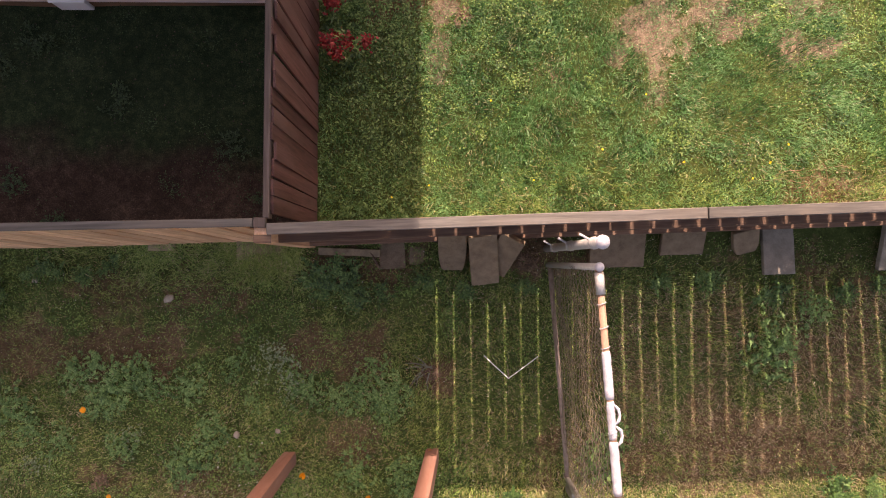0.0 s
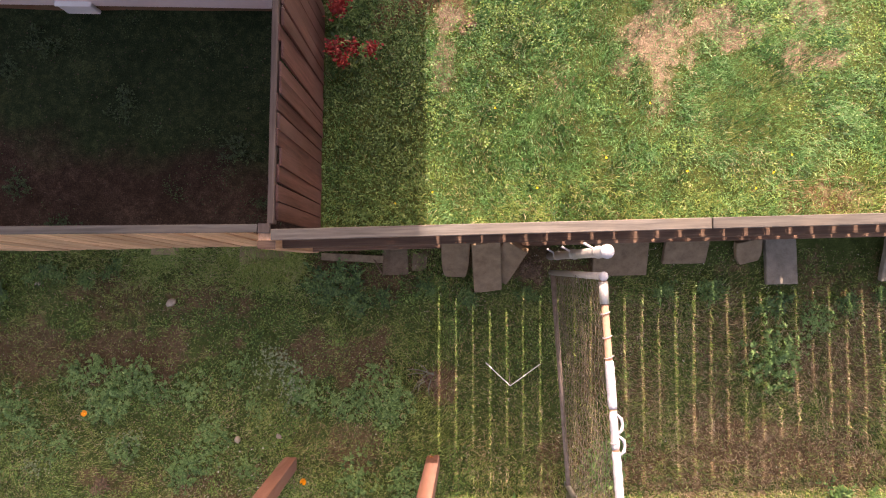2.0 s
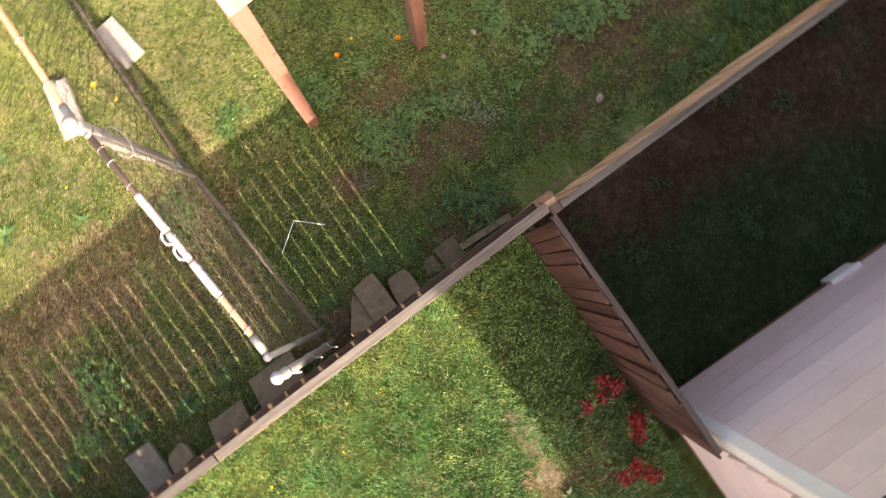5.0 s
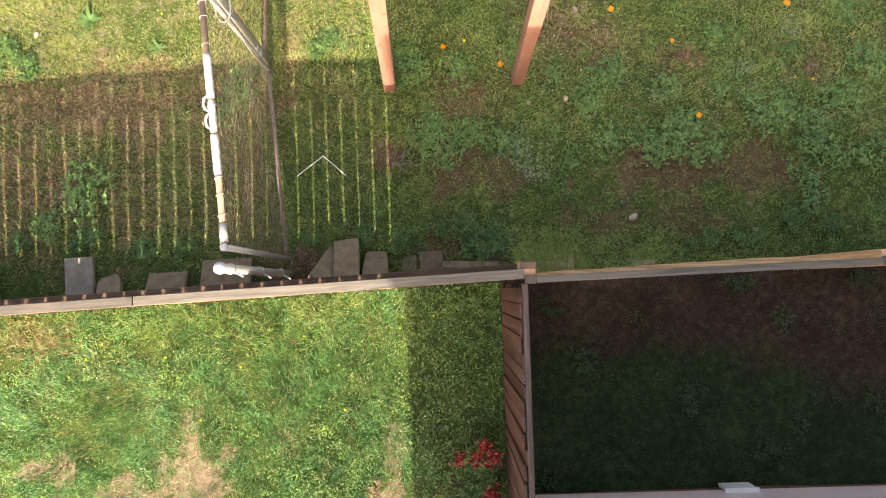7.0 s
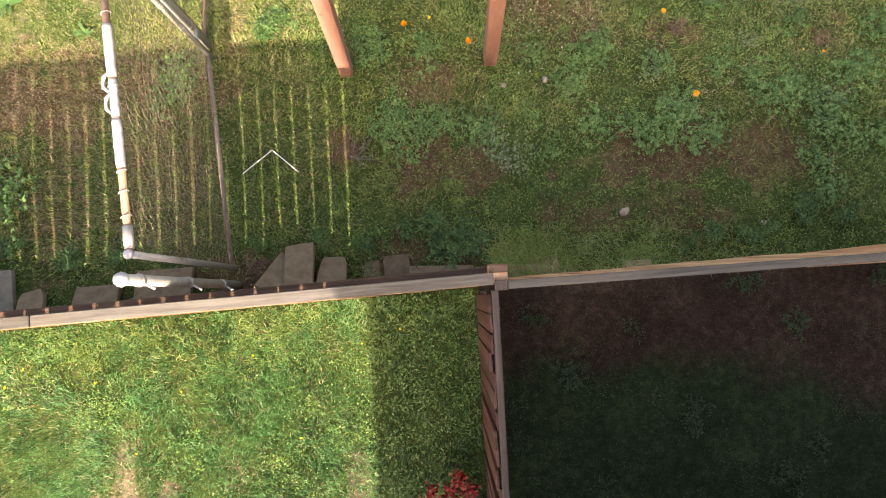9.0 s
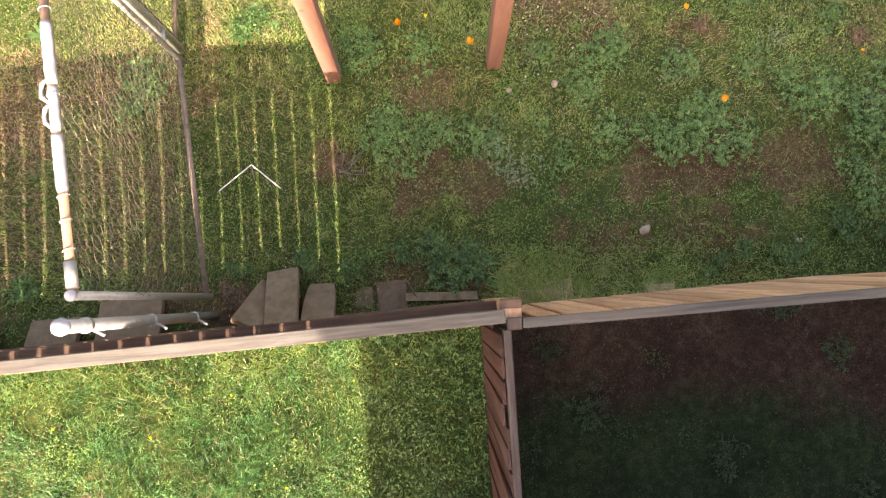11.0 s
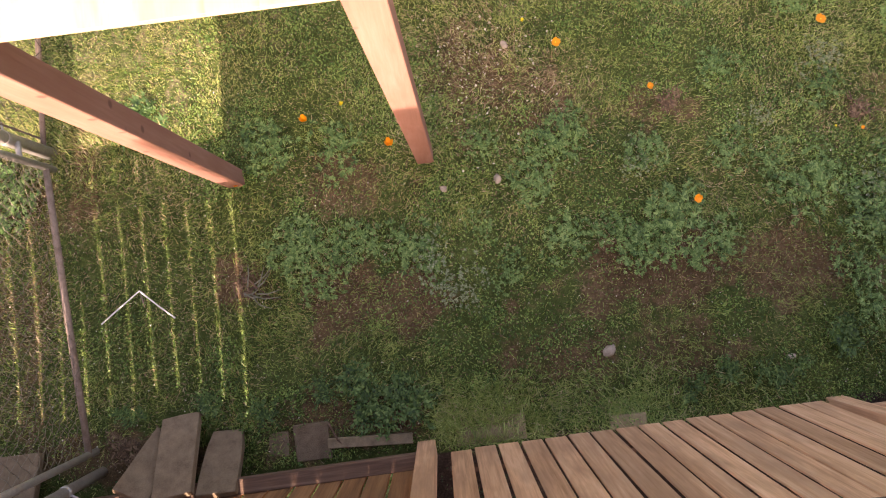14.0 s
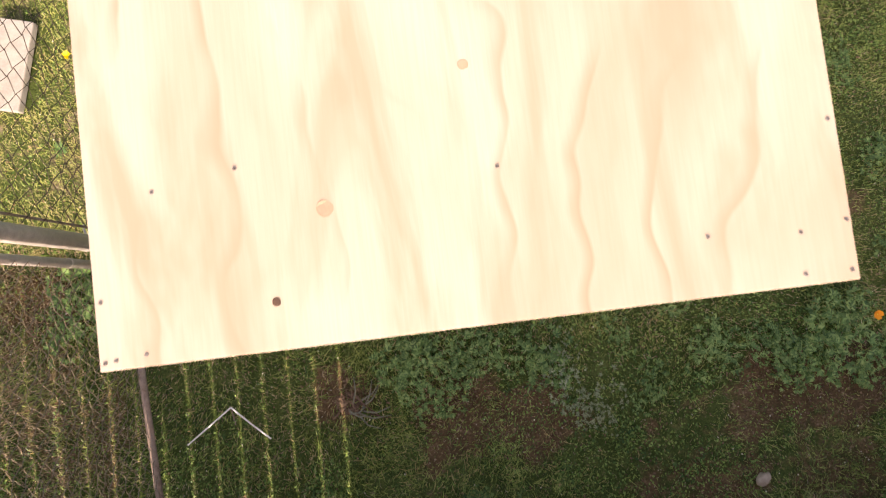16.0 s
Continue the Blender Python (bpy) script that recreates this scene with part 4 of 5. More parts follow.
def leaf_arrays(base, way, up, length, width, fold=0.15):
    """Leaves as six-sided pointed ovals from their base along way."""
    side = np.cross(way, up)
    side /= np.linalg.norm(side, axis=1)[:, None]
    up2 = np.cross(side, way)
    L, W = length[:, None], width[:, None]
    p = [base, base + way * L * 0.35 + side * W * 0.5 + up2 * W * fold, base + way * L * 0.75 + side * W * 0.38 + up2 * W * fold, base + way * L,
         base + way * L * 0.75 - side * W * 0.38 + up2 * W * fold, base + way * L * 0.35 - side * W * 0.5 + up2 * W * fold]
    verts = np.stack(p, 1).reshape(-1, 3)
    o = np.arange(len(base))[:, None] * 6
    faces = np.concatenate([o + [0, 1, 5], o + [1, 2, 4], o + [1, 4, 5], o + [2, 3, 4]], 1).reshape(-1, 3)
    return verts, faces


def unit(v):
    return v / np.linalg.norm(v, axis=1)[:, None]


def leaves(name, label, x, y, high, length, width, material):
    """Small weed leaves lying at all angles just over the ground."""
    n = len(x)
    base = np.stack([x, y, lift(x, y) + RNG.uniform(*high, n)], -1)
    turn = RNG.uniform(0, 2 * math.pi, n)
    way = unit(np.stack([np.cos(turn), np.sin(turn), RNG.uniform(-0.25, 0.5, n)], -1))
    up = unit(np.stack([RNG.normal(0, 0.35, n), RNG.normal(0, 0.35, n), np.ones(n)], -1))
    v, f = leaf_arrays(base, way, up, RNG.uniform(*length, n), RNG.uniform(*width, n))
    return tagged(new(name, raw_mesh(name, v, f, 3, material)), label, "weeds", kind="stuff")


def thin(x, y, floor=0.1):
    return np.clip(1 - patches(x, y, EARTH) * (1 - floor), 0, 1) * np.clip(1 - patches(x, y, STRAW) * (1 - floor), 0, 1)


south = lambda x, y: (y < fence_line(x)) & (x < 1.04)
north = lambda x, y: y > fence_line(x)

# Fewer bright blades past x 0.24, which darkens the shaded lawn strip.
deep_shade = lambda x: np.where(x > 0.24, 0.62, 1.0)
no_shade = lambda x: np.where(x > 0.24, 0.12, 1.0)
x, y, s = tufts(440000, (-4.2, 1.06), (-4.9, -0.15), lambda x, y: south(x, y) * thin(x, y, 0.22) * (0.45 + 0.55 * ripple(x, y, 5.3, 0.2)) * deep_shade(x), 3600, 0.042, 0.36)
blades("lawn_grass", "lush green lawn with tufts and dry blades", x, y, (0.024, 0.074), (0.0026, 0.0058), (0.25, 1.25), M_LAWN, tall=s)
x, y = scatter(52000, (-4.2, 1.06), (-4.9, -0.15), lambda x, y: south(x, y) * np.clip(0.04 + patches(x, y, STRAW) * 0.7 + (y > -0.5) * 0.12 + 0.18 * (ripple(x, y, 3.1, 0.5) > 0.68), 0, 1) * no_shade(x), 0.3, 0.05, 0.03)
blades("dry_grass", "straw-coloured dry grass on the lawn", x, y, (0.025, 0.075), (0.0020, 0.0038), (0.7, 1.5), M_DRY)
x, y, s = tufts(26000, (-4.2, 1.04), (-1.25, -0.15), lambda x, y: south(x, y) * np.clip(1.1 - (fence_line(x) - y) / 0.75, 0, 1) ** 1.5 * (0.25 + 0.75 * ripple(x, y, 4.4, 1.1)) * no_shade(x), 420, 0.032, 0.15)
blades("fence_grass", "long yellowish grass along the fence foot", x, y, (0.045, 0.115), (0.0024, 0.0048), (0.5, 1.35), M_LONG, tall=np.sqrt(s))
x, y = scatter(52000, (-4.2, 1.06), (-4.9, -0.15), lambda x, y: south(x, y) * thin(x, y, 0.12) * (ripple(x, y, 2.0, 1.9) > 0.5) * no_shade(x), 0.6, 0.05, 0.012)
leaves("clover", "small round weed leaves in the lawn", x, y, (0.01, 0.050), (0.008, 0.020), (0.006, 0.013), M_CLOVER)

# Dark leaves over just the shaded strip, added to deepen its shade.
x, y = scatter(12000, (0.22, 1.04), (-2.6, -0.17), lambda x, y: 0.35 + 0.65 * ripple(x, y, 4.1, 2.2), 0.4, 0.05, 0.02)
leaves("shade_weeds", "dark green weeds that deepen the shade of the side fence", x, y, (0.02, 0.075), (0.014, 0.034), (0.007, 0.015), M_WEED)

gate_side = lambda x, y: np.where((x < 0.1) & (y < 1.9), np.where(x < -0.9, 0.34, 0.62), 1.0) * np.where((x < 0.3) & (y > 1.75), 0.55, 1.0)
x, y, s = tufts(560000, (-4.4, 5.0), (-0.15, 4.1), lambda x, y: north(x, y) * thin(x, y, 0.30) * (0.30 + 0.70 * ripple(x, y, 2.6, 2.4)) * gate_side(x, y) * np.where((x > 0.3) & (y > 1.6), 0.6, 1.0), 8000, 0.030, 0.35)
blades("rough_grass", "short rough grass and moss in the weedy garden", x, y, (0.018, 0.054), (0.0022, 0.0046), (0.45, 1.45), M_ROUGH, tall=s)
x, y, s = tufts(46000, (-4.3, 0.25), (0.05, 2.0), lambda x, y: north(x, y) * thin(x, y, 0.35) * (0.25 + 0.75 * ripple(x, y, 6.3, 1.1)), 1900, 0.020, 0.25)
blades("ragged_grass", "ragged taller grass in the striped shade of the fence", x, y, (0.035, 0.085), (0.0030, 0.0056), (0.3, 1.2), M_ROUGH, tall=np.sqrt(s))
x, y = scatter(32000, (-4.4, 0.0), (0.25, 2.0), lambda x, y: north(x, y) * np.clip(0.15 + 0.5 * ripple(x, y, 3.7, 0.9) + (x < -1.4) * 0.45 + ((x < -1.0) & (y > 1.2)) * 0.5, 0, 1), 0.3, 0.06, 0.03)
blades("dry_grass", "bleached dry grass in the striped shade", x, y, (0.020, 0.060), (0.0022, 0.0042), (0.7, 1.5), M_BLEACHED)
x, y = scatter(26000, (0.35, 4.6), (1.0, 3.2), lambda x, y: np.clip(0.12 + 0.75 * ripple(x, y, 3.1, 2.7) ** 2 + 0.8 * np.exp(-((x - 1.66) ** 2 + (y - 2.16) ** 2) / 0.16), 0, 1), 0.4, 0.06, 0.02)
blades("dry_grass", "bleached dry grass between the poppies", x, y, (0.020, 0.060), (0.0020, 0.0038), (0.8, 1.5), M_BLEACHED)
# Pale blades only over the sunlit corner, to brighten it.
x, y, s = tufts(190000, (-4.4, 0.35), (1.6, 4.1), lambda x, y: np.clip((y - 1.6) / 0.35, 0, 1) * thin(x, y, 0.4) * (0.3 + 0.7 * ripple(x, y, 3.4, 1.3)), 1500, 0.04, 0.5)
blades("sunlit_dry_grass", "dry yellowish grass, coloured paler for the sun on it", x, y, (0.016, 0.042), (0.0020, 0.0038), (0.4, 1.4), M_SUNLIT_DRY, tall=s)
x, y, s = tufts(150000, (0.3, 5.0), (1.35, 4.1), lambda x, y: np.clip((y - 1.35) / 0.7, 0, 1) * thin(x, y, 0.2) * (0.2 + 0.8 * ripple(x, y, 2.9, 0.8)), 1600, 0.04, 0.4)
blades("meadow_grass", "light green grass beyond the poppy bed", x, y, (0.020, 0.055), (0.0021, 0.0042), (0.4, 1.4), M_MEADOW, tall=s)
x, y, s = tufts(16000, (1.2, 3.4), (-0.12, 0.36), lambda x, y: north(x, y) * np.clip(1.25 - y / 0.27, 0, 1) * np.clip((2.9 - x) / 0.6, 0.1, 1), 200, 0.035, 0.2)
x, y = np.append(x, RNG.uniform(1.25, 2.50, 900)), np.append(y, RNG.uniform(-0.02, 0.11, 900))
s = np.append(s, RNG.uniform(0.4, 1.0, 900))
blades("fence_grass", "longer light green grass along the tan fence", x, y, (0.045, 0.115), (0.0028, 0.0052), (0.5, 1.45), M_LONG_GREEN, tall=np.sqrt(s))
x, y = scatter(52000, (-4.4, 5.0), (-0.15, 4.1), lambda x, y: north(x, y) * np.clip(0.20 + 0.3 * ripple(x, y, 1.7, 0.3) + (x < 0.2) * 0.25, 0, 1), 0.2, 0.05, 0.03)
blades("dry_grass", "dry stems among the weeds", x, y, (0.015, 0.045), (0.0016, 0.0030), (0.8, 1.5), M_DRY)
x, y = scatter(150000, (-4.4, 5.0), (-0.15, 4.1), lambda x, y: north(x, y) * thin(x, y, 0.12) * (0.15 + 0.85 * (ripple(x, y, 2.2, 4.1) > 0.47)) * np.where(x < -0.2, 0.35, 1.0), 0.5, 0.05, 0.012)
leaves("weed_leaves", "small green weed leaves over the soil", x, y, (0.005, 0.045), (0.008, 0.020), (0.005, 0.011), M_CLOVER)
# Weeds between fence and house wear the darkened leaf colour.
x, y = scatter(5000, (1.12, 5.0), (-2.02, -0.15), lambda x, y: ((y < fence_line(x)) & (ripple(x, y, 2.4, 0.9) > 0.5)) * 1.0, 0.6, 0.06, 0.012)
leaves("strip_weeds", "sparse weeds on bare soil, coloured dark for the house shade", x, y, (0.0, 0.03), (0.008, 0.020), (0.005, 0.010), M_SHADED_WEED)


# bits of dead leaf and grit
def bits(name, label, count, xr, yr, keep, size, material):
    x, y = scatter(count, xr, yr, keep)
    n = len(x)
    turn = RNG.uniform(0, 2 * math.pi, n)
    base = np.stack([x, y, lift(x, y) + RNG.uniform(0.004, 0.02, n)], -1)
    way = unit(np.stack([np.cos(turn), np.sin(turn), RNG.uniform(-0.3, 0.3, n)], -1))
    up = unit(np.stack([RNG.normal(0, 0.4, n), RNG.normal(0, 0.4, n), np.ones(n)], -1))
    ln = RNG.uniform(*size, n)
    v, f = leaf_arrays(base, way, up, ln, ln * RNG.uniform(0.4, 0.9, n))
    return tagged(new(name, raw_mesh(name, v, f, 3, material)), label, "litter", kind="stuff")


bits("leaf_litter", "brown dead leaves and bark on bare soil", 60000, (-4.4, 5.0), (-0.15, 3.6), lambda x, y: north(x, y) * np.clip(0.08 + patches(x, y, EARTH) * 0.9, 0, 1), (0.005, 0.016), M_DEAD)
bits("pale_bits", "pale fallen petals and grit", 7000, (-4.4, 5.0), (-0.15, 3.6), lambda x, y: north(x, y) * (0.35 + 0.35 * (x < 0.2)), (0.004, 0.012), M_PALE)
bits("leaf_litter", "bleached leaf litter on thin grass", 1500, (0.96, 2.36), (1.46, 2.86), lambda x, y: np.exp(-((x - 1.66) ** 2 + (y - 2.16) ** 2) / 0.12), (0.005, 0.020), M_PALE)
bits("leaf_litter", "brown leaf litter, coloured dark for the house shade", 1600, (1.12, 5.0), (-2.0, -0.15), lambda x, y: (y < fence_line(x)) * 0.6, (0.006, 0.018), M_SHADED_LITTER)
bits("straw_litter", "loose straw on bare lawn patches", 9000, (-4.2, 1.0), (-4.9, -0.15), lambda x, y: south(x, y) * patches(x, y, STRAW), (0.007, 0.020), M_DRY)


def frond_mesh(name, radius, fronds, seed, material, leaf=(0.010, 0.024), slim=0.32, height=0.07):
    """A low feathery clump: fronds that spread from the root, each with many narrow leaflets."""
    r = np.random.default_rng(seed)
    base, way, up, ln = [], [], [], []
    roots = r.normal(0, radius * 0.36, (6, 2))
    for i in range(fronds):
        a = r.uniform(0, 2 * math.pi)
        root = roots[i % 6]
        reach = radius * 0.62 * r.uniform(0.2, 1.0) ** 0.7
        top = height * r.uniform(0.5, 1.0) * (1.15 - 0.6 * reach / radius)
        d = np.array([math.cos(a), math.sin(a)])
        for k in range(11):
            s = 0.15 + 0.85 * k / 10
            here = np.array([root[0] + d[0] * reach * s, root[1] + d[1] * reach * s, top * math.sin(s * 2.0)])
            out = a + r.normal(0, 0.9)
            base.append(here + r.normal(0, 0.006, 3))
            way.append([math.cos(out), math.sin(out), r.uniform(-0.3, 0.5)])
            up.append([r.normal(0, 0.3), r.normal(0, 0.3), 1])
            ln.append(r.uniform(*leaf))
    base, way, up, ln = np.array(base), unit(np.array(way)), unit(np.array(up)), np.array(ln)
    v, f = leaf_arrays(base, way, up, ln, ln * slim)
    v[:, 2] = np.maximum(v[:, 2], 0.0)
    return raw_mesh(name, v, f, 3, material)


def on_ground(px, py, sink=0.0):
    return float(lift(np.array([px]), np.array([py]))[0]) - sink


def clump_of(name, me, px, py, size, label, category, group):
    c = thing(name, label, category, group, at=(px, py, on_ground(px, py, 0.004)), turn=random.uniform(0, 360))
    f = piece("foliage", me, c, Matrix.Scale(size, 4))
    f["kind"] = "stuff"


def poppy_mesh(name, radius, fronds, seed, material, lobe=(0.020, 0.036), slim=0.30, height=0.12):
    """A soft clump of poppy leaves: each stalk ends in a leaf of narrow lobes spread like fingers."""
    r = np.random.default_rng(seed)
    base, way, up, ln = [], [], [], []
    roots = r.normal(0, radius * 0.34, (7, 2))
    for i in range(fronds):
        a, root = r.uniform(0, 2 * math.pi), roots[i % 7]
        reach = radius * 0.62 * r.uniform(0.05, 1.0) ** 0.6
        top = height * r.uniform(0.45, 1.0) * (1.2 - 0.7 * reach / radius)
        hub = np.array([root[0] + math.cos(a) * reach, root[1] + math.sin(a) * reach, max(0.012, top)])
        face = np.array([math.cos(a) * 0.4 + r.normal(0, 0.3), math.sin(a) * 0.4 + r.normal(0, 0.3), 1.0])
        size = r.uniform(*lobe)
        for k in range(7):
            out = a + (k - 3) * 0.52 + r.normal(0, 0.12)
            base.append(hub + r.normal(0, 0.002, 3))
            way.append([math.cos(out), math.sin(out), r.uniform(-0.25, 0.25) - 0.3 * (face[0] * math.cos(out) + face[1] * math.sin(out))])
            up.append(face)
            ln.append(size * (1.0 - 0.08 * abs(k - 3)) * r.uniform(0.8, 1.1))
    base, way, up, ln = np.array(base), unit(np.array(way)), unit(np.array(up)), np.array(ln)
    v, f = leaf_arrays(base, way, up, ln, ln * slim)
    v[:, 2] = np.maximum(v[:, 2], 0.0)
    return raw_mesh(name, v, f, 3, material)


clumps = [poppy_mesh("poppy_foliage", 0.18, n, 20 + i, M_POPPY_LEAF, height=tall) for i, (n, tall) in enumerate(((130, 0.12), (105, 0.09), (150, 0.14), (85, 0.08)))]
pale_clumps = [poppy_mesh("poppy_foliage", 0.18, n, 31 + n, M_POPPY_PALE, (0.016, 0.028), 0.28, 0.12) for n in (70, 95)]
# x, y, radius; the greyish ones apart
green = [(0.33, 1.79, 0.17), (0.76, 1.75, 0.17), (0.42, 1.09, 0.16), (0.61, 0.95, 0.13), (0.81, 1.19, 0.13), (1.08, 1.10, 0.18), (2.02, 1.68, 0.17), (2.14, 1.76, 0.14), (1.89, 1.44, 0.15),
         (2.10, 1.11, 0.17), (2.64, 1.09, 0.20), (2.87, 0.93, 0.15), (2.48, 0.98, 0.15), (3.10, 2.06, 0.13), (3.48, 1.25, 0.17), (3.70, 1.34, 0.15), (3.90, 1.08, 0.19), (3.78, 0.72, 0.15),
         (3.84, 0.49, 0.13), (4.02, 0.92, 0.15), (-1.23, 1.65, 0.19), (-1.36, 1.49, 0.15), (2.39, 1.11, 0.11), (1.70, 0.93, 0.12), (0.50, 1.23, 0.14), (3.09, 1.54, 0.14), (4.12, 1.42, 0.18),
         (4.37, 0.94, 0.17), (2.59, 1.56, 0.14), (3.72, 1.84, 0.14), (-2.61, 0.73, 0.22), (-2.78, 0.64, 0.14), (-2.96, 0.42, 0.14), (3.34, 1.45, 0.13), (2.78, 1.20, 0.14), (1.55, 1.20, 0.10),
         (4.40, 1.75, 0.18), (4.25, 2.20, 0.15), (1.60, 1.72, 0.10), (2.88, 2.58, 0.13), (3.6, 2.45, 0.14), (3.00, 1.00, 0.13), (0.68, 1.12, 0.11), (1.20, 1.00, 0.12)]
grey = [(1.33, 0.94, 0.16), (1.42, 0.80, 0.12), (2.54, 1.52, 0.11), (3.72, 2.05, 0.12), (1.24, 1.14, 0.10), (3.95, 1.24, 0.12), (-1.10, 1.78, 0.10), (3.30, 1.72, 0.09)]
for table, kinds, label in ((green, clumps, "blue-green feathery poppy plant growing in the shade"), (grey, pale_clumps, "grey-green feathery poppy plant growing in the shade")):
    for i, (px, py, rad) in enumerate(table):
        clump_of("poppy_plant", kinds[i % len(kinds)], px, py, rad / 0.17, label, "plant", "poppy plants")

weeds = [frond_mesh("weed_clump", 0.15, 46, 50 + i, M_WEED, (0.012, 0.026), 0.50, 0.08) for i in range(3)]
for i, (px, py) in enumerate([(0.99, 0.33), (0.82, 0.28), (0.70, 0.38), (1.08, 0.22), (0.92, 0.18), (0.76, 0.15), (0.55, 0.30), (2.75, 0.10), (2.96, 0.22), (3.22, 0.16), (3.34, 0.15),
                              (3.65, 0.30), (3.72, 0.39), (-0.62, 0.28), (-0.15, 0.28), (0.15, 0.22), (-2.62, 0.30), (-3.2, 0.28), (-3.5, 0.2), (4.0, 0.3), (-2.1, 0.18), (-1.75, 0.2),
                              (-3.23, 1.97), (-3.35, 2.12), (-3.12, 1.82), (-3.42, 1.85), (-0.56, 2.00), (-0.42, 2.06)]):
    clump_of("weed_clump", weeds[i % 3], px, py, random.uniform(0.65, 1.25), "dark green broad-leaved weed beside the fence" if py < 1 else "bright green low weed in sunny grass", "weed", "low weeds")

gloomy = [frond_mesh("weed_clump", 0.15, 36, 60 + i, M_SHADED_WEED, (0.012, 0.030), 0.42, 0.07) for i in range(2)]
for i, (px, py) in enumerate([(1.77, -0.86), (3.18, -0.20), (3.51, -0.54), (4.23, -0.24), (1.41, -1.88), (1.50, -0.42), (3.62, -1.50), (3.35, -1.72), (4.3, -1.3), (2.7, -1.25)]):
    clump_of("weed_clump", gloomy[i % 2], px, py, random.uniform(0.6, 1.1), "green weed on bare soil, coloured dark for the house shade", "weed", "weeds by the house")

dead = [frond_mesh("dead_clump", 0.10, 22, 70 + i, M_DEAD, (0.015, 0.035), 0.3, 0.05) for i in range(2)]
for i, (px, py) in enumerate([(0.08, 0.98), (-0.70, 0.10), (-0.62, 0.02), (2.78, 1.86), (3.95, 1.72), (-0.12, -1.95)]):
    clump_of("dead_clump", dead[i % 2], px, py, 1.0, "withered reddish-brown clump on the soil", "dead plant", "withered clumps")


def long_leaf(length, seed):
    r = np.random.default_rng(seed)
    base, way, up = np.array([[0, 0, 0.008]]), unit(np.array([[1, 0, r.uniform(0.12, 0.4)]])), np.array([[0, r.normal(0, 0.15), 1.0]])
    vv, ff = leaf_arrays(base, way, up, np.array([length]), np.array([length * 0.24]), 0.25)
    return raw_mesh("leaf", vv, ff, 3, M_ROSETTE)


leaf_kinds = [long_leaf(ln, 90 + k) for k, ln in enumerate((0.11, 0.09, 0.075, 0.10))]
for i, (px, py) in enumerate([(-2.62, 2.32), (-3.3, 2.1), (0.82, -0.34), (0.70, -0.36), (-0.45, 2.15), (-0.30, 2.02), (-2.3, 2.9), (-1.35, 2.45), (-0.55, 1.95), (0.1, -2.25), (-0.05, -2.3), 
                              (-1.1, -2.6), (0.45, -2.2), (2.85, 0.92), (-3.5, 1.9), (-2.0, 2.05)  ]):
    w = thing("rosette_weed", "green leaf rosette flat on the ground", "weed", "rosette weeds", at=(px, py, on_ground(px, py)))
    size, n = (1.5 if i == 0 else random.uniform(0.55, 0.95)), 15 + i % 6
    for k in range(n):
        piece("leaf", leaf_kinds[(i + k) % 4], w, pose(0, 0, 0.002 * (k % 3), 0, 0, 360 * k / n + random.uniform(-22, 22)) @ Matrix.Scale(size * random.uniform(0.45, 1.1), 4))


def petal(length, width, cup, sides=5):
    """A rounded petal that rises outwards, as a small grid."""
    bm = bmesh.new()
    rows = []
    for i in range(sides):
        s = i / (sides - 1)
        w = width * math.sin(math.pi * (0.12 + 0.70 * s)) * 0.5
        rows.append([bm.verts.new((length * s, w * k, cup * length * s * s + 0.10 * length * k * k * s)) for k in (-1, -0.5, 0, 0.5, 1)])
    for a, b in zip(rows, rows[1:]):
        for k in range(4):
            bm.faces.new((a[k], a[k + 1], b[k + 1], b[k]))
    return bm


def poppy(px, py, size, cup, tilt, high=0.10, label="open orange poppy on a thin stem"):
    f = thing("poppy_flower", label, "flower", "orange poppies", at=(px, py, on_ground(px, py)))
    part("stem", tube([(0, 0, 0), (0.006, 0.004, high * 0.5), (0, 0, high)], 0.0016, 5), M_STEM, f)
    part("centre", ball((0, 0, high + 0.004), size * 0.14, 1.0, level=1), M_YELLOW, f)
    for k in range(4):
        ob = part("petal", petal(size, size * 1.25, cup), M_ORANGE, f, smooth=True)
        ob.matrix_basis = pose(0, 0, high, tilt, 0, 0) @ pose(0, 0, 0.001 * k, 0, 0, 90 * k + 12)


for px, py, size, cup, high in ((2.115, 2.26, 0.036, 0.5, 0.11), (3.546, 2.15, 0.040, 0.15, 0.36), (1.075, 1.67, 0.033, 1.5, 0.36), (0.595, 1.885, 0.030, 1.8, 0.25), (2.60, 1.90, 0.026, 0.6, 0.25),
                          (2.772, 1.218, 0.033, 0.5, 0.30), (4.04, 2.29, 0.034, 0.4, 0.30), (0.125, 1.575, 0.022, 0.9, 0.07), (3.89, 1.57, 0.016, 0.9, 0.08), (-1.16, 2.72, 0.022, 0.8, 0.10)):
    poppy(px, py, size * 0.74, cup, random.uniform(-18, 18), high)


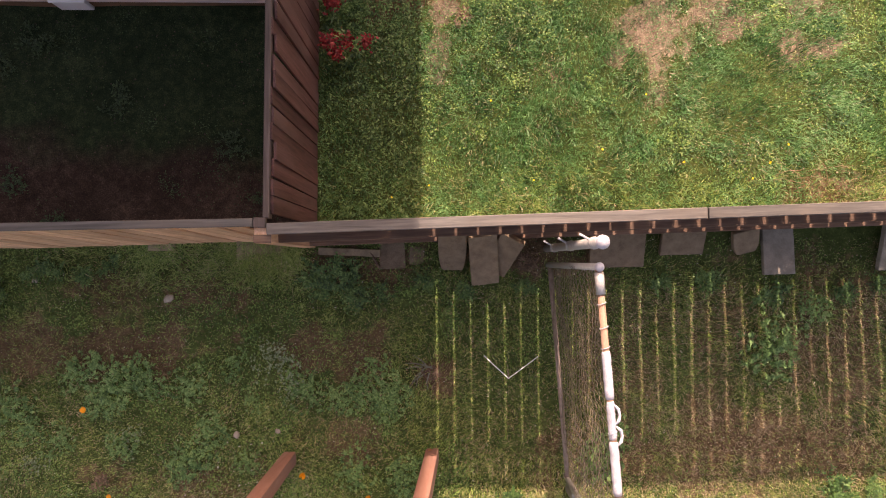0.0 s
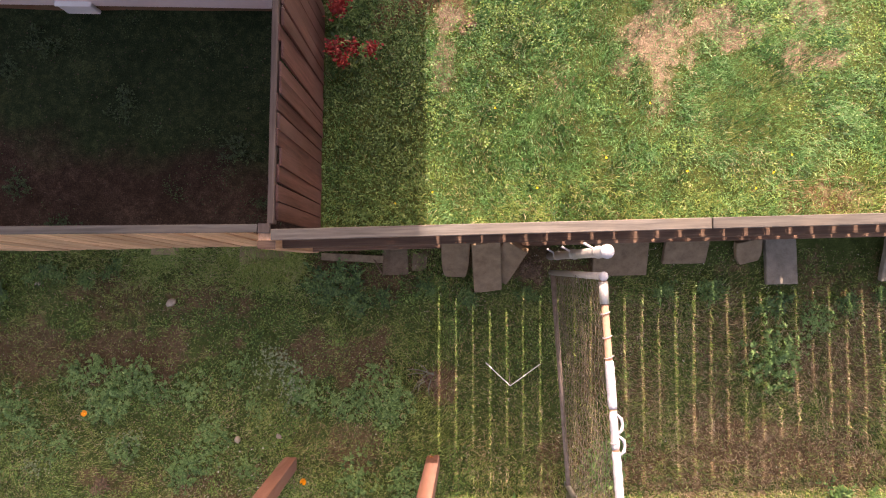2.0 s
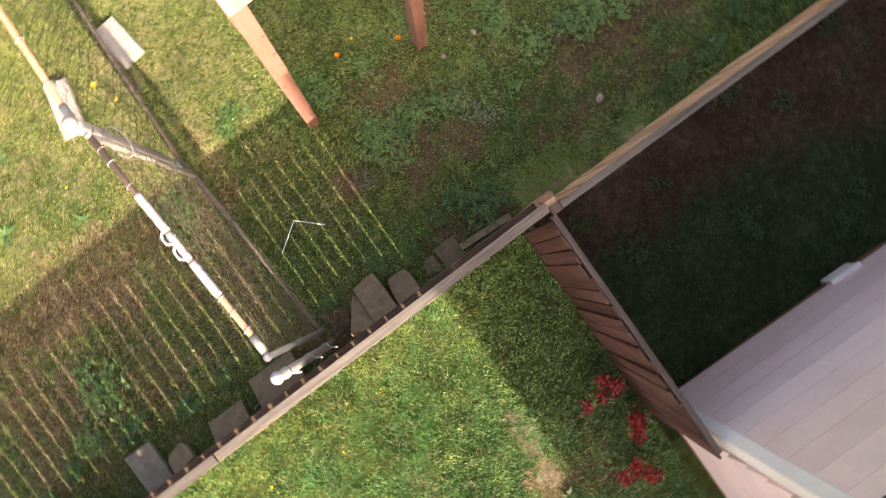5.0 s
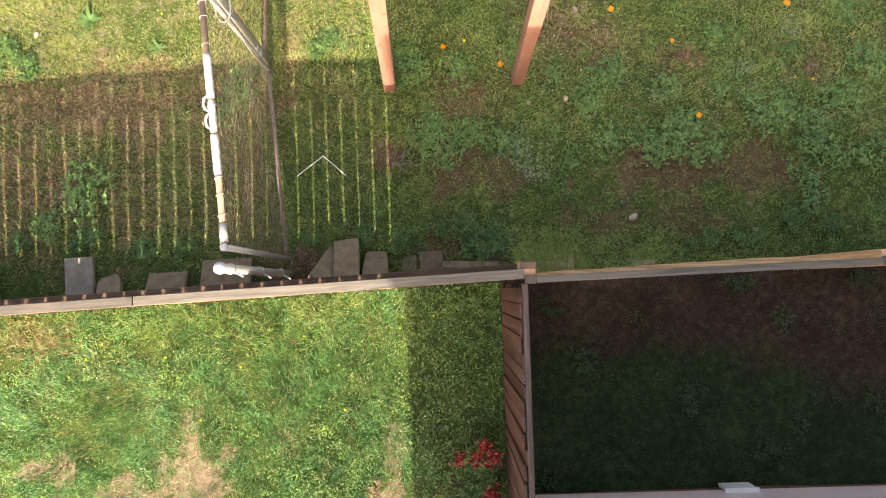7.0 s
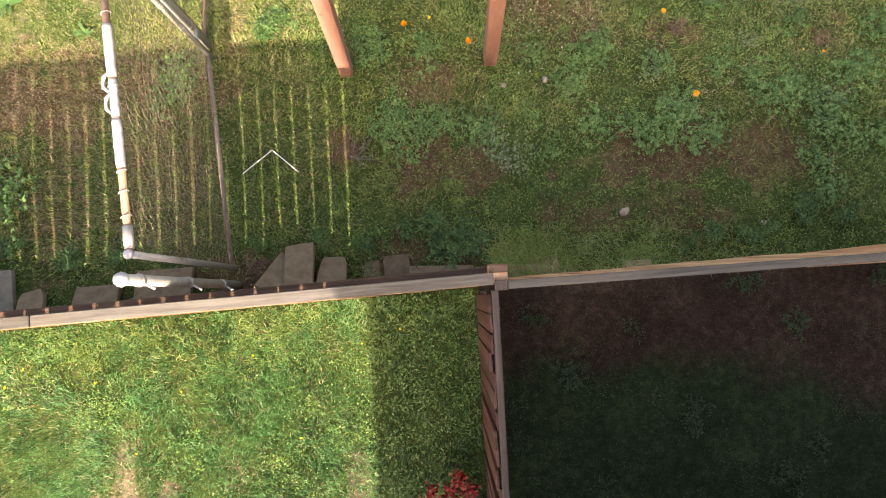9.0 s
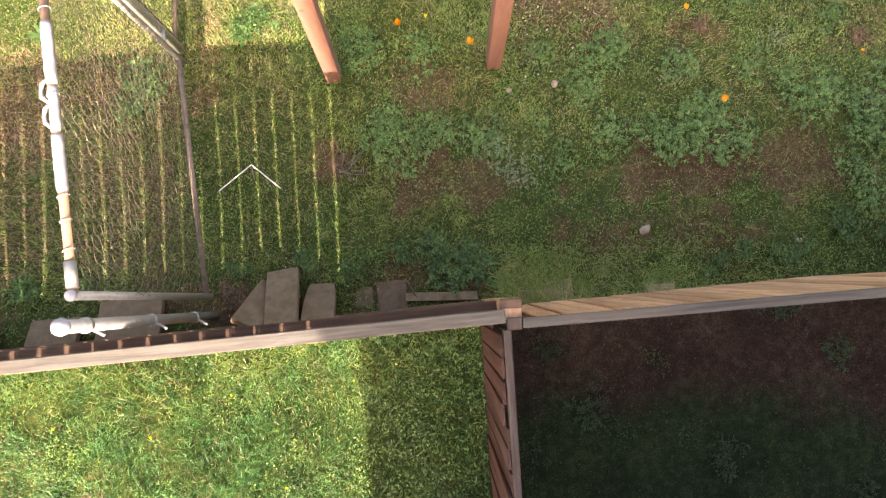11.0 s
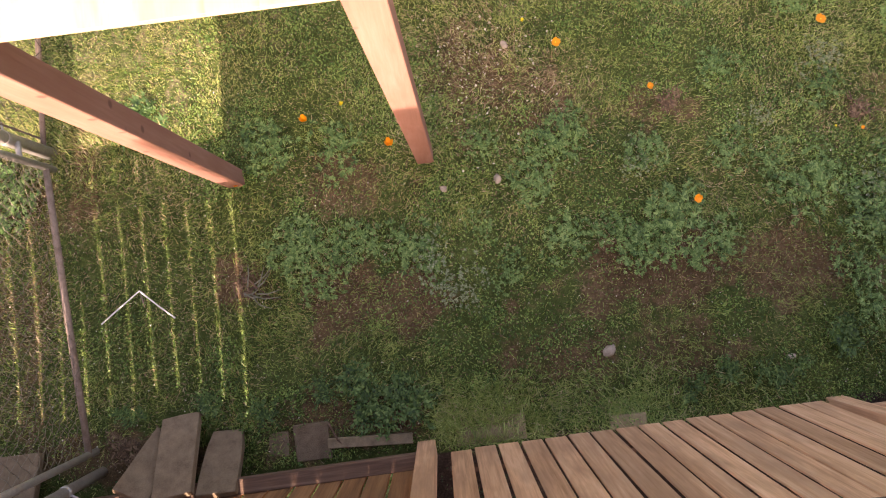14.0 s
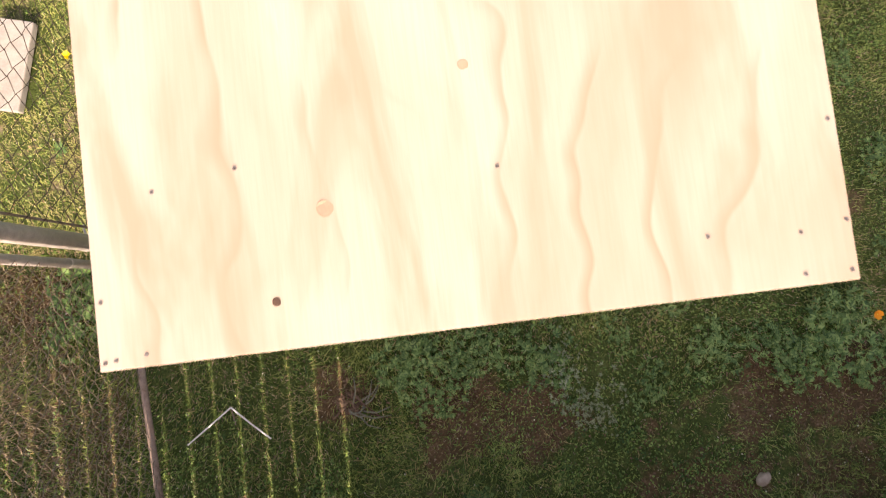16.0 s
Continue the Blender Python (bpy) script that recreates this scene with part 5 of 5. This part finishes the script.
def dandelion(px, py, size, label="yellow dandelion flower on a short stem"):
    f = thing("dandelion", label, "flower", "yellow dandelions", at=(px, py, on_ground(px, py)))
    part("stem", tube([(0, 0, 0), (0, 0, 0.06)], 0.0018, 5), M_STEM, f)
    r = np.random.default_rng(int(abs(px * 1000) + abs(py * 77)))
    n = 34
    a = r.uniform(0, 2 * math.pi, n)
    way = unit(np.stack([np.cos(a), np.sin(a), r.uniform(0.1, 1.4, n)], -1))
    up = unit(np.stack([-np.cos(a), -np.sin(a), np.ones(n) * 1.2], -1))
    ln = size * r.uniform(0.7, 1.0, n)
    v, fc = leaf_arrays(np.zeros((n, 3)) + [0, 0, 0.06], way, up, ln, ln * 0.28)
    ob = new("petals", raw_mesh("petals", v, fc, 3, M_YELLOW))
    ob.parent = f


for px, py, size in ((0.790, 2.015, 0.020), (1.935, 2.44, 0.016), (-1.26, 2.95, 0.034), (-1.95, 2.35, 0.015), (-3.0, 2.75, 0.015), (-1.25, -0.85, 0.014), (-1.6, -1.3, 0.014), (-2.6, -0.75, 0.016), (-2.75, -0.9, 0.013),
                     (-0.35, -1.25, 0.013), (-2.45, -0.62, 0.014), (0.45, -0.45, 0.012), (0.15, -0.55, 0.012), (-0.7, -0.6, 0.012), (-1.9, -0.75, 0.013), (3.75, 1.6, 0.010)):
    dandelion(px, py, size)


def red_bush(px, py, size, seed):
    """Upright leafy stems that end in red blossom."""
    r = np.random.default_rng(seed)
    b = thing("red_flower_bush", "leafy bush with bright red blossoms beside the side fence", "bush", "red flowering bushes", at=(px, py, on_ground(px, py)))
    bm = bmesh.new()
    base, way, up, ln = [], [], [], []
    pb, pw, pu, pl = [], [], [], []
    for i in range(26):
        a, reach = r.uniform(0, 2 * math.pi), size * r.uniform(0.1, 1.0)
        tip = np.array([math.cos(a) * reach, math.sin(a) * reach, r.uniform(0.22, 0.42)])
        mid = tip * [0.45, 0.45, 0.55]
        tube([(0, 0, 0), tuple(mid), tuple(tip)], 0.0025, 4, bm)
        for k in range(22):
            s = r.uniform(0.25, 1.0)
            o = r.uniform(0, 2 * math.pi)
            base.append(tip * s + r.normal(0, 0.012, 3))
            way.append([math.cos(o), math.sin(o), r.uniform(-0.3, 0.6)])
            up.append([r.normal(0, 0.4), r.normal(0, 0.4), 1])
            ln.append(r.uniform(0.02, 0.05))
        if i % 6 == 0:
            for k in range(90):
                o = r.uniform(0, 2 * math.pi)
                pb.append(tip + r.normal(0, 0.026, 3) + [0, 0, 0.01])
                pw.append([math.cos(o), math.sin(o), r.uniform(0.0, 0.9)])
                pu.append([r.normal(0, 0.3), r.normal(0, 0.3), 1])
                pl.append(r.uniform(0.020, 0.038))
    part("stems", bm, M_STEM, b)
    for nm, (p, w, u, l, slim, m) in {"leaves": (base, way, up, ln, 0.3, M_WEED), "blossom": (pb, pw, pu, pl, 0.6, M_RED)}.items():
        l = np.array(l)
        v, f = leaf_arrays(np.array(p), unit(np.array(w)), unit(np.array(u)), l, l * slim)
        ob = new(nm, raw_mesh(nm, v, f, 3, m))
        ob.parent = b


red_bush(0.80, -1.63, 0.15, 1)
red_bush(0.90, -1.93, 0.15, 2)
red_bush(0.68, -2.35, 0.18, 3)


# ---- twigs and dry stalks ----
def twig(points, thick, material, label, name="twig"):
    ob = new(name, mesh_of(tube(points, [thick * (1 - 0.6 * i / (len(points) - 1)) for i in range(len(points))], 6), name, material, True))
    return tagged(ob, label, "stick", "fallen twigs")


twig([(0.55, 0.12, 0.03), (0.60, 0.02, 0.05), (0.66, -0.04, 0.04)], 0.008, M_RAIL, "bent grey twig at the fence foot")
twig([(0.14, 1.02, 0.04), (0.20, 0.95, 0.05), (0.30, 0.86, 0.02)], 0.006, M_RAIL, "grey twig among the weeds there")
twig([(0.22, 0.90, 0.03), (0.33, 0.87, 0.03)], 0.005, M_RAIL, "short grey twig in weeds")
for i in range(9):
    a, ln = -0.75 + 0.24 * i + random.uniform(-0.2, 0.2), random.uniform(0.09, 0.19)
    sx, sy = 0.14 + random.uniform(-0.03, 0.05), 0.94 + random.uniform(-0.05, 0.05)
    twig([(sx, sy, 0.03), (sx + ln * 0.5 * math.cos(a), sy + ln * 0.5 * math.sin(a), 0.06), (sx + ln * math.cos(a + 0.2), sy + ln * math.sin(a + 0.2), 0.03)], 0.0055, M_WITHERED, "grey withered stalk beside a dead clump", "dry_stalk")
for i in range(15):
    sx, sy = random.uniform(-3.8, -2.75), random.uniform(-0.72, -0.36)
    a = random.gauss(0.1, 0.7)
    ln = random.uniform(0.12, 0.40)
    twig([(sx, sy, 0.02), (sx + ln * 0.5 * math.cos(a), sy + ln * 0.5 * math.sin(a), 0.05), (sx + ln * math.cos(a + 0.15), sy + ln * math.sin(a + 0.15), 0.02)], random.uniform(0.002, 0.004), M_DRYWOOD, "dry straw stalk lying by the fence", "dry_stalk")
